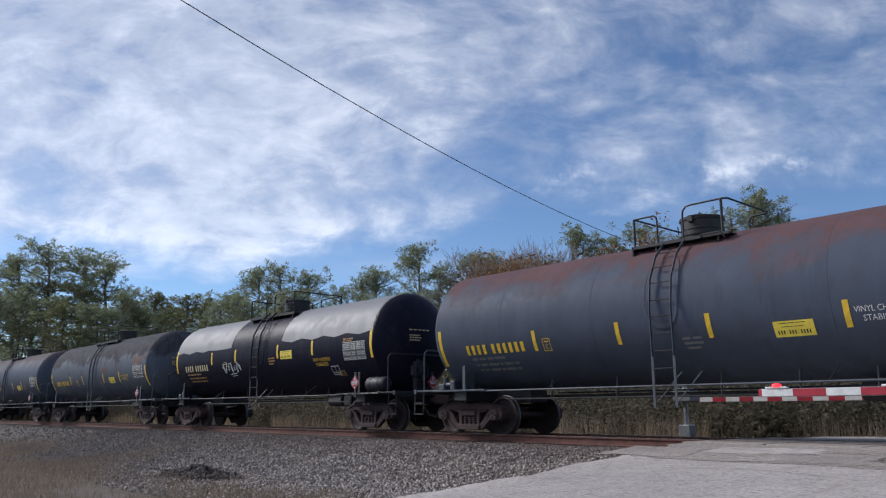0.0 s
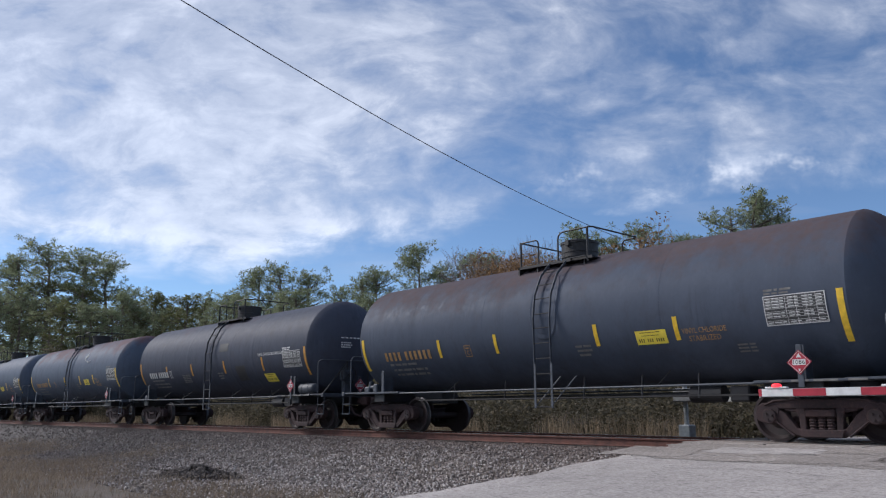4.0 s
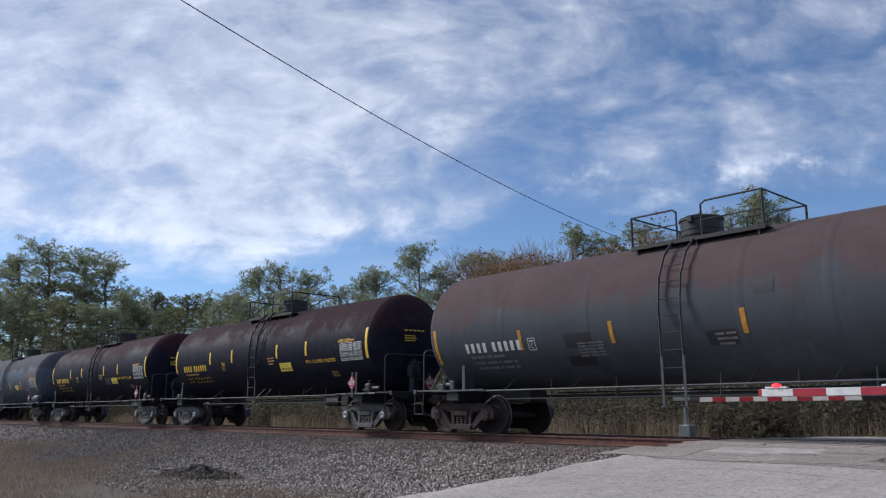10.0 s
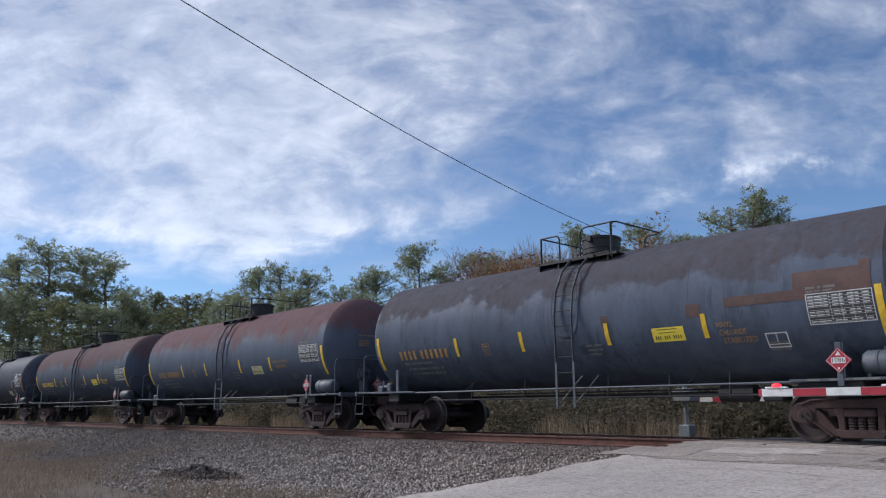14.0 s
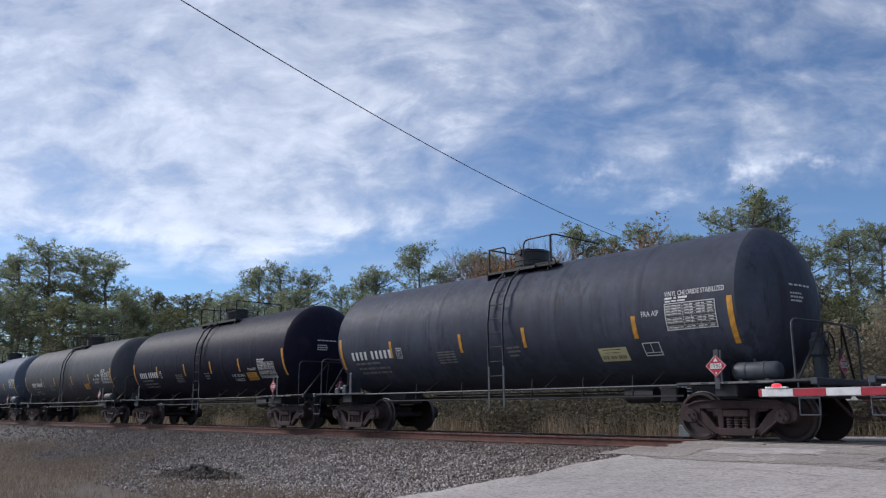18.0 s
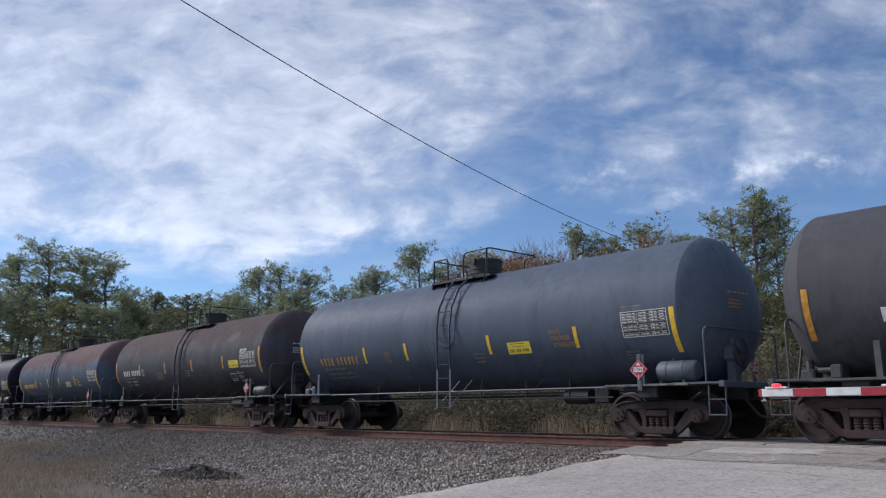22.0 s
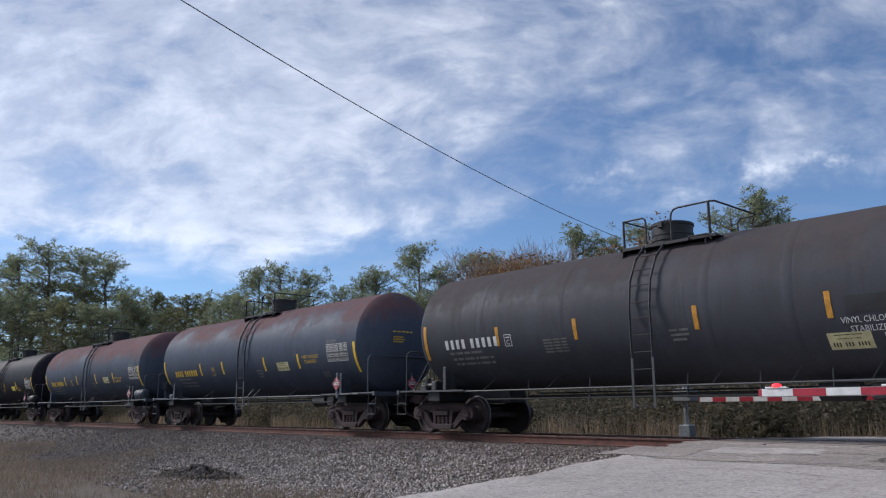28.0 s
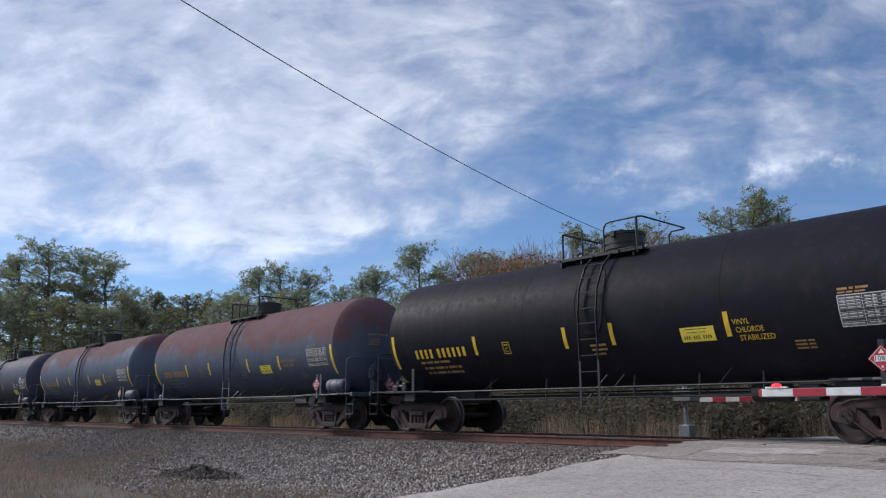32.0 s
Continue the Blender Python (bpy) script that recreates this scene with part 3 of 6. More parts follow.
def wheelset_mesh():
    """Two dished wheels on an axle along y, with bolted bearing caps."""
    bm = bmesh.new()
    for s in (-1, 1):
        prof = [(0.685, 0.10), (0.685, 0.40), (0.685, 0.482), (0.712, 0.482), (0.722, WHEEL_R + 0.004), (0.815, WHEEL_R - 0.004), (0.822, 0.40),
                (0.80, 0.385), (0.755, 0.34), (0.745, 0.22), (0.80, 0.15), (0.83, 0.13), (0.83, 0.09)]
        lathe(bm, [(s * a, r) for a, r in prof], 36, "y")
        rod(bm, (0, s * 1.13, 0), (0, s * 1.175, 0), 0.10, 16)
        for i in range(3):
            a = i * 2.0944
            rod(bm, (0.06 * math.cos(a), s * 1.17, 0.06 * math.sin(a)), (0.06 * math.cos(a), s * 1.20, 0.06 * math.sin(a)), 0.020, 6)
    rod(bm, (0, -1.1, 0), (0, 1.1, 0), 0.082, 14)
    me = mesh_of("wheelset", bm, True)
    me.materials.append(WHEEL)
    me.materials.append(TREAD)
    for p in me.polygons:
        c = p.center
        if math.hypot(c.x, c.z) > 0.435 and 0.70 < abs(c.y) < 0.82:
            p.material_index = 1
    return me


def bolster_mesh():
    bm = bmesh.new()
    box(bm, -0.2, 0.2, -1.0, 1.0, 0.44, 0.66, 0.03)
    box(bm, -0.33, 0.33, -0.33, 0.33, 0.6, 0.78, 0.03)
    for s in (-1, 1):
        box(bm, s * 0.52 - 0.05, s * 0.52 + 0.05, -0.9, 0.9, 0.36, 0.46, 0.01)      # brake beam
        for y in (-0.745, 0.745):
            box(bm, s * 0.42 - 0.03, s * 0.42 + 0.03, y - 0.06, y + 0.06, 0.3, 0.58, 0.01)
    return mesh_of("bogie", bm)


def bearing_cap_mesh():
    bm = bmesh.new()
    lathe(bm, [(-1.205, 0.03), (-1.215, 0.06), (-1.205, 0.10), (-1.17, 0.105)], 18, "y", (0, 0, WHEEL_R))
    for i in range(3):
        a = i * 2.0944 + 0.5
        rod(bm, (0.062 * math.cos(a), -1.20, WHEEL_R + 0.062 * math.sin(a)), (0.062 * math.cos(a), -1.24, WHEEL_R + 0.062 * math.sin(a)), 0.018, 6)
    return mesh_of("bearing_cap", bm)


LEAD, TRAIL = [], []       # wheelsets by their place in the bogie


def bogie(car, x, iron, capped):
    b = place("bogie", cached("bolster", bolster_mesh), iron, car, Matrix.Translation((x, 0, 0)))
    for turn in (0, 180):
        m = pose(0, 0, 0, 0, 0, turn)
        place("side_frame", cached("frame", bogie_frame_mesh), iron, b, m, "cast side frame brown with brake dust")
        place("spring_seat", cached("seat", spring_seat_mesh), iron, b, m)
        for x in (-0.15, 0.0, 0.15):
            place("spring", cached("spring", spring_mesh), iron, b, m @ Matrix.Translation((x, 0, 0)))
        if capped:
            for x in (-0.889, 0.889):
                place("bearing_cap", cached("bcap", bearing_cap_mesh), GALV, b, m @ Matrix.Translation((x, 0, 0)), "bright bolted bearing cap")
    for s, store in ((1, LEAD), (-1, TRAIL)):
        store.append(place("wheelset", cached("wheelset", wheelset_mesh), None, b, Matrix.Translation((s * 0.889, 0, WHEEL_R)), "steel wheelset with bright treads"))


def sill_mesh(side, truck):
    """Stub sill, bolster and the coupler pocket at one end."""
    bm = bmesh.new()
    e = L_CAR / 2
    x0, x1 = sorted((side * 4.6, side * (e - 0.55)))
    box(bm, x0, x1, -0.32, 0.32, 0.76, 1.06, 0.02)
    box(bm, side * truck - 0.22, side * truck + 0.22, -1.42, 1.42, 0.80, 1.04, 0.02)      # body bolster
    return mesh_of("stub_sill", bm)


def coupler_mesh(side):
    bm = bmesh.new()
    e = L_CAR / 2
    x0, x1 = sorted((side * (e - 0.75), side * (e - 0.28)))
    box(bm, x0, x1, -0.09, 0.09, 0.80, 0.95, 0.02)
    a, b = sorted((side * (e - 0.32), side * (e + 0.02)))
    box(bm, a, b, -0.16, 0.10, 0.74, 1.02, 0.04)
    a, b = sorted((side * (e - 0.12), side * (e + 0.08)))
    box(bm, a, b, 0.02, 0.15, 0.76, 1.0, 0.04)
    bent(bm, [(side * (e - 0.6), -0.35, 0.78), (side * (e - 0.35), -0.3, 0.46), (side * (e - 0.1), -0.26, 0.40), (side * e, -0.24, 0.62)], 0.028, 6)   # air hose
    return mesh_of("coupler", bm)


def deck_mesh(side):
    bm = bmesh.new()
    e = L_CAR / 2
    x0, x1 = sorted((side * 6.55, side * (e - 0.45)))
    box(bm, x0, x1, -1.48, 1.48, 1.045, 1.085, 0.006)
    x0, x1 = sorted((side * (e - 0.50), side * (e - 0.38)))
    box(bm, x0, x1, -1.5, 1.5, 0.985, 1.10, 0.012)
    x0, x1 = sorted((side * 5.0, side * 6.9))
    box(bm, x0, x1, -1.52, -1.20, 1.03, 1.075, 0.006)
    return mesh_of("end_platform", bm)


def rail_brace_mesh(side):
    bm = bmesh.new()
    x = side * 7.27
    for y in (-0.42, 0.42):
        rod(bm, (x + side * 0.11, y, 2.12), (x - side * 0.05, y * 2.9, 1.09), 0.022, 6)
        rod(bm, (x + side * 0.11, y, 2.12), (x + side * 0.02, y, 1.09), 0.018, 6)
    return mesh_of("rail_brace", bm)


def end_rail_mesh(side):
    """Bent safety rail at the corner of the end platform, and the sill steps below it."""
    bm = bmesh.new()
    x = side * 7.27
    side_y = [(-1.45, 1.07), (-1.45, 1.98), (-1.43, 2.06), (-1.37, 2.11), (-1.28, 2.13)]
    pts = [(x, y, z) for y, z in side_y] + [(x + side * 0.12, -0.4, 2.13), (x + side * 0.12, 0.4, 2.13)] + [(x, -y, z) for y, z in side_y[::-1]]
    bent(bm, pts, 0.021, 8)
    if side > 0:
        rod(bm, (x, -1.45, 1.07), (x - 0.14, -1.45, 1.07), 0.02, 6)
    return mesh_of("end_railing", bm)


def step_mesh(side):
    bm = bmesh.new()
    e = side * (L_CAR / 2 - 0.56)
    bent(bm, [(e - 0.17, -1.44, 1.03), (e - 0.17, -1.46, 0.48), (e + 0.17, -1.46, 0.48), (e + 0.17, -1.44, 1.03)], 0.014, 6)
    rod(bm, (e - 0.17, -1.45, 0.76), (e + 0.17, -1.45, 0.76), 0.013, 6)
    return mesh_of("sill_step", bm)


def side_pipe_mesh(y):
    bm = bmesh.new()
    rod(bm, (-5.2, y, 1.03), (5.2, y, 1.03), 0.022, 8)
    return mesh_of("side_handrail", bm)


def strut_mesh():
    bm = bmesh.new()
    rod(bm, (0, -1.46, 1.03), (0.04, -1.02, 1.34), 0.012, 6)
    return mesh_of("strut", bm)


def hanger_mesh():
    bm = bmesh.new()
    rod(bm, (0, -0.9, 1.28), (0, -0.95, 0.80), 0.020, 6)
    return mesh_of("pipe_hanger", bm)


def brake_pipe_mesh():
    bm = bmesh.new()
    rod(bm, (-4.8, -0.95, 0.84), (4.8, -0.95, 0.84), 0.020, 6)
    rod(bm, (-4.8, 0.3, 0.92), (4.8, 0.3, 0.92), 0.03, 6)
    return mesh_of("brake_pipe", bm)


def ladder_stile_mesh(x):
    bm = bmesh.new()
    pts = [(x, -1.60, 0.62), (x, -1.60, 1.6), (x, -1.62, 2.6), (x, -1.54, 3.15), (x, -1.30, 3.62), (x, -0.94, 3.97)]
    for a, b in zip(pts, pts[1:]):
        a, b = Vector(a), Vector(b)
        d = (b - a)
        m = Matrix.Translation((a + b) / 2) @ d.to_track_quat("Z", "X").to_matrix().to_4x4() @ Matrix.Diagonal((0.055, 0.014, d.length + 0.01, 1))
        bmesh.ops.create_cube(bm, size=1.0, matrix=m)
    return mesh_of("stile", bm)


def rung_mesh():
    bm = bmesh.new()
    rod(bm, (-0.24, 0, 0), (0.24, 0, 0), 0.012, 6)
    return mesh_of("rung", bm)


def foot_brace_mesh():
    bm = bmesh.new()
    for x in (-0.22, 0.22):
        rod(bm, (x, -1.60, 0.66), (x + 0.34, -1.15, 1.30), 0.014, 6)
    return mesh_of("brace", bm)


def recess_mesh():
    """The oval rim of the jacket's cut-out behind the ladder, with its sunk floor."""
    bm, n, r = bmesh.new(), 36, R_TANK
    rings = []
    for k, out in ((1.0, 0.0), (0.97, 0.012), (0.92, 0.012), (0.86, -0.0), (0.80, 0.004)):
        ring = []
        for i in range(n):
            t = 2 * math.pi * i / n
            c, s = math.cos(t), math.sin(t)
            x = 0.40 * k * math.copysign(abs(c) ** 0.7, c)
            a = radians(94) + radians(31) * k * math.copysign(abs(s) ** 0.8, -s)
            ring.append(bm.verts.new((x, -(r + out) * math.sin(a), Z_TANK + (r + out) * math.cos(a) + 0.28 * 0)))
        rings.append(ring)
    for p, q in zip(rings, rings[1:]):
        for i in range(n):
            bm.faces.new((p[i], p[(i + 1) % n], q[(i + 1) % n], q[i]))
    for v in bm.verts:                          # turn it up the shell
        y, z = v.co.y, v.co.z - Z_TANK
        t = radians(16)
        v.co.y, v.co.z = y * math.cos(t) + z * math.sin(t), Z_TANK - y * math.sin(t) + z * math.cos(t)
    return mesh_of("ladder_recess", bm, True)


def manway_mesh():
    bm = bmesh.new()
    lathe(bm, [(4.0, 0.425), (4.20, 0.425), (4.205, 0.45), (4.24, 0.45), (4.245, 0.435), (4.32, 0.437), (4.325, 0.452), (4.345, 0.452), (4.35, 0.437), (4.53, 0.445), (4.535, 0.47), (4.57, 0.47), (4.575, 0.44)], 32, "z")
    return mesh_of("manway", bm, True)


def lid_mesh():
    bm = bmesh.new()
    lathe(bm, [(4.572, 0.45), (4.59, 0.46), (4.605, 0.42), (4.612, 0.05)], 32, "z")
    bent(bm, [(-0.13, -0.25, 4.60), (-0.13, -0.25, 4.65), (0.13, -0.25, 4.65), (0.13, -0.25, 4.60)], 0.014, 6)
    box(bm, -0.06, 0.06, -0.50, -0.44, 4.46, 4.60, 0.01)          # hasp
    bent(bm, [(-0.30, -0.46, 4.24), (-0.27, -0.50, 4.30), (-0.30, -0.48, 4.40)], 0.012, 6)
    return mesh_of("lid", bm)


def platform_mesh(wide):
    bm = bmesh.new()
    if wide:
        for s in (-1, 1):
            y0, y1 = sorted((s * 0.47, s * 0.97))
            box(bm, -1.5, 1.45, y0, y1, 3.945, 3.97)
            y0, y1 = sorted((s * 0.955, s * 0.985))
            box(bm, -1.53, 1.45, y0, y1, 3.91, 3.99)
            for x in (-1.4, 0.0, 1.3):
                box(bm, x - 0.02, x + 0.02, min(s * 0.6, s * 0.95), max(s * 0.6, s * 0.95), 3.80, 3.945)
        return mesh_of("platform", bm)
    for s in (-1, 1):
        y0, y1 = sorted((s * 0.47, s * 0.97))
        box(bm, -1.05, 1.15, y0, y1, 3.945, 3.97)
        y0, y1 = sorted((s * 0.955, s * 0.985))
        box(bm, -1.08, 1.15, y0, y1, 3.925, 3.985)
        box(bm, -1.08, -1.04, min(s * 0.5, s * 0.985), max(s * 0.5, s * 0.985), 3.80, 3.98)
        for x in (-0.5, 0.9):
            box(bm, x - 0.02, x + 0.02, min(s * 0.6, s * 0.95), max(s * 0.6, s * 0.95), 3.82, 3.945)
        bent(bm, [(0.55, s * 0.98, 3.93), (0.6, s * 1.04, 3.98), (1.0, s * 1.04, 3.98), (1.08, s * 1.02, 3.86)], 0.018, 6)
    return mesh_of("platform", bm)


def top_rail_mesh(which, wide):
    bm = bmesh.new()
    r = 0.020
    if wide:                                     # square cages of straight bars
        x0, x1, top = (-0.42, -1.5, 4.62) if which == 0 else (0.14, 1.42, 4.68)
        bent(bm, [(x0, -0.96, 3.95), (x0, -0.96, top - 0.06), (x0 + (x1 - x0) * 0.08, -0.96, top), (x1, -0.96, top), (x1, 0.96, top), (x0, 0.96, top), (x0, 0.96, 3.95)], r, 6)
        for y in (-0.96, 0.96):
            rod(bm, (x1, y, 3.9), (x1, y, top), 0.026, 6)
            rod(bm, (x0, y, 4.30), (x1, y, 4.30), 0.013, 6)
        return mesh_of("top_railing", bm)
    if which == 0:                               # short cage over the ladder's far side
        arc = [(-0.44, 3.95), (-0.44, 4.46), (-0.46, 4.54), (-0.52, 4.58)]
        bent(bm, [(x, -0.96, z) for x, z in arc] + [(-1.0, -0.96, 4.58), (-1.0, 0.96, 4.58)] + [(x, 0.96, z) for x, z in arc[::-1]], r, 8)
        for y in (-0.96, 0.96):
            rod(bm, (-1.0, y, 3.95), (-1.0, y, 4.59), 0.024, 6)
    else:                                        # rail round the manway
        arc = [(0.16, 3.95), (0.16, 4.48), (0.18, 4.57), (0.24, 4.63), (0.34, 4.65)]
        bent(bm, [(x, -0.96, z) for x, z in arc] + [(1.05, -0.96, 4.65), (1.13, -0.90, 4.65), (1.13, 0.78, 4.65), (1.05, 0.86, 4.65), (0.75, 0.86, 4.64), (0.68, 0.86, 4.56), (0.68, 0.86, 3.95)], r, 8)
        rod(bm, (1.02, -0.96, 3.95), (1.02, -0.96, 4.65), 0.028, 6)
    return mesh_of("top_railing", bm)


def saddle_mesh(side, s):
    """An upright bolster web under the shell; s: -1 near side, 1 far side."""
    bm = bmesh.new()
    x, y = side * 5.84, s * 1.37
    box(bm, x - 0.055, x + 0.055, y - 0.025, y + 0.025, 1.03, 1.66, 0.01)
    box(bm, x - 0.010, x + 0.010, min(y, y - s * 0.35), max(y, y - s * 0.35), 1.03, 1.50)
    return mesh_of("saddle", bm)


def reservoir_mesh(kind):
    bm = bmesh.new()
    r, at = (0.205, (0.53, -1.26, 1.31)) if kind == "u" else (0.165, (0.47, -1.30, 1.25))
    lathe(bm, [(5.62, 0.10), (5.64, r * 0.8), (5.70, r), (6.42, r), (6.48, r * 0.8), (6.50, 0.10)], 24, "x", at)
    for x in (5.86, 6.20):
        lathe(bm, [(x, r + 0.008), (x + 0.035, r + 0.008)], 24, "x", at)
    rod(bm, (6.49, at[1], at[2] + r), (6.49, at[1], at[2] + r + 0.05), 0.02, 6)
    for x in (6.25, 6.75):
        box(bm, x - 0.03, x + 0.03, at[1] - 0.12, at[1] + 0.12, 1.07, at[2] - r + 0.03)
    return mesh_of("air_reservoir", bm, True)


def brake_stand_mesh():
    """Hand-brake housing, its wheel and the valves on the end platform."""
    bm = bmesh.new()
    x = 7.28
    box(bm, x - 0.1, x + 0.08, -0.52, -0.26, 1.08, 1.95, 0.03)
    box(bm, x - 0.12, x + 0.12, -0.60, -0.20, 1.50, 1.84, 0.05)
    rod(bm, (x, -0.39, 1.84), (x, -0.39, 2.02), 0.05, 8)
    return mesh_of("brake_housing", bm)


def brake_wheel_mesh():
    bm = bmesh.new()
    n = 20
    for i in range(n):
        a, b = 2 * math.pi * i / n, 2 * math.pi * (i + 1) / n
        rod(bm, (7.44, -0.4 + 0.27 * math.cos(a), 1.68 + 0.27 * math.sin(a)), (7.44, -0.4 + 0.27 * math.cos(b), 1.68 + 0.27 * math.sin(b)), 0.014, 5)
    for i in range(5):
        a = i * 1.2566
        rod(bm, (7.42, -0.4, 1.68), (7.44, -0.4 + 0.27 * math.cos(a), 1.68 + 0.27 * math.sin(a)), 0.010, 5)
    rod(bm, (7.38, -0.4, 1.68), (7.45, -0.4, 1.68), 0.05, 8)
    return mesh_of("brake_wheel", bm)


def valve_box_mesh():
    bm = bmesh.new()
    box(bm, 6.25, 6.5, -1.40, -1.15, 1.07, 1.34, 0.04)
    rod(bm, (6.5, -1.3, 1.2), (6.85, -1.3, 1.2), 0.06, 8)
    rod(bm, (6.1, -1.3, 1.15), (6.3, -1.3, 1.15), 0.04, 8)
    rod(bm, (6.38, -1.3, 1.3), (6.38, -1.3, 1.44), 0.05, 8)
    return mesh_of("valve_box", bm)


def valve_gear_mesh():
    bm = bmesh.new()
    box(bm, -7.3, -7.05, -0.95, -0.6, 1.08, 1.26, 0.03)
    rod(bm, (-7.2, -0.75, 1.2), (-7.2, -0.75, 1.42), 0.07, 10)
    rod(bm, (-7.0, -0.9, 1.24), (-6.7, -0.9, 1.24), 0.05, 8)
    box(bm, -6.75, -6.55, -1.05, -0.7, 1.08, 1.33, 0.03)
    return mesh_of("valve_gear", bm)


def brake_cylinder_mesh():
    bm = bmesh.new()
    rod(bm, (3.2, -0.5, 0.88), (3.9, -0.5, 0.88), 0.17, 12)
    rod(bm, (2.2, -0.5, 0.88), (3.2, -0.5, 0.88), 0.03, 6)
    box(bm, 4.1, 4.5, -0.7, -0.3, 0.72, 1.02, 0.03)
    return mesh_of("brake_cylinder", bm)


def placard_mesh():
    bm = bmesh.new()
    r = 0.212
    f = [(0, -r), (r, 0), (0, r), (-r, 0)]
    a = [bm.verts.new((x, -0.006, z)) for x, z in f]
    b = [bm.verts.new((x, 0.006, z)) for x, z in f]
    bm.faces.new(a)
    bm.faces.new(b[::-1])
    for i in range(4):
        bm.faces.new((a[i], a[(i + 1) % 4], b[(i + 1) % 4], b[i]))
    return mesh_of("placard", bm)


def placard_band_mesh():
    bm = bmesh.new()
    box(bm, -0.112, 0.112, -0.012, -0.0075, -0.048, 0.048)
    box(bm, -0.014, 0.014, -0.012, -0.0075, -0.150, -0.112)
    return mesh_of("number_band", bm)


def placard_flame_mesh():
    """The white flame over the number."""
    bm = bmesh.new()
    pts = [(-0.040, 0.072), (-0.018, 0.082), (0.018, 0.082), (0.040, 0.072), (0.032, 0.104), (0.014, 0.125), (0.003, 0.158), (-0.012, 0.126), (-0.034, 0.102)]
    a = [bm.verts.new((x, -0.009, z)) for x, z in pts]
    b = [bm.verts.new((x, -0.006, z)) for x, z in pts]
    bm.faces.new(a)
    for i in range(len(pts)):
        j = (i + 1) % len(pts)
        bm.faces.new((a[i], a[j], b[j], b[i]))
    return mesh_of("flame_symbol", bm)


def placard_rim_mesh():
    bm = bmesh.new()
    r = 0.190
    pts = [Vector((0, -0.0085, -r)), Vector((r, -0.0085, 0)), Vector((0, -0.0085, r)), Vector((-r, -0.0085, 0))]
    for i in range(4):
        rod(bm, pts[i], pts[(i + 1) % 4], 0.0035, 4)
    return mesh_of("placard_rim", bm)


def post_mesh():
    bm = bmesh.new()
    box(bm, -0.05, 0.05, 0.01, 0.05, -0.42, 0.30, 0.005)
    return mesh_of("placard_post", bm)


def panel_rects():
    """White rules and print of the test-date panel."""
    rects = [(0.0, 1.08, 0.0, 0.014), (0.0, 1.08, 0.506, 0.52), (0.0, 0.014, 0.0, 0.52), (1.066, 1.08, 0.0, 0.52)]
    for r in range(9):
        z, x = 0.455 - r * 0.052, 0.03
        rects.append((0.014, 1.066, z - 0.013, z - 0.008))
        if r in (4, 7):
            continue
        for w in (0.10, 0.13, 0.07, 0.10, 0.07, 0.10, 0.06, 0.09):
            rects.append((x, x + w, z + 0.004, z + 0.021))
            x += w + (0.016 if w > 0.09 else 0.07)
    for x in (0.39, 0.57, 0.75, 0.92):
        rects.append((x, x + 0.006, 0.014, 0.50))
    return rects


def film(name, kind, rects, material, car, label="", out=0.008):
    ob = place(name, cached((name, kind), lambda: many_patches(name, rects, out)), material, car, None, label)
    if len(rects) > 1:
        ob["kind"] = "stuff"
    return ob


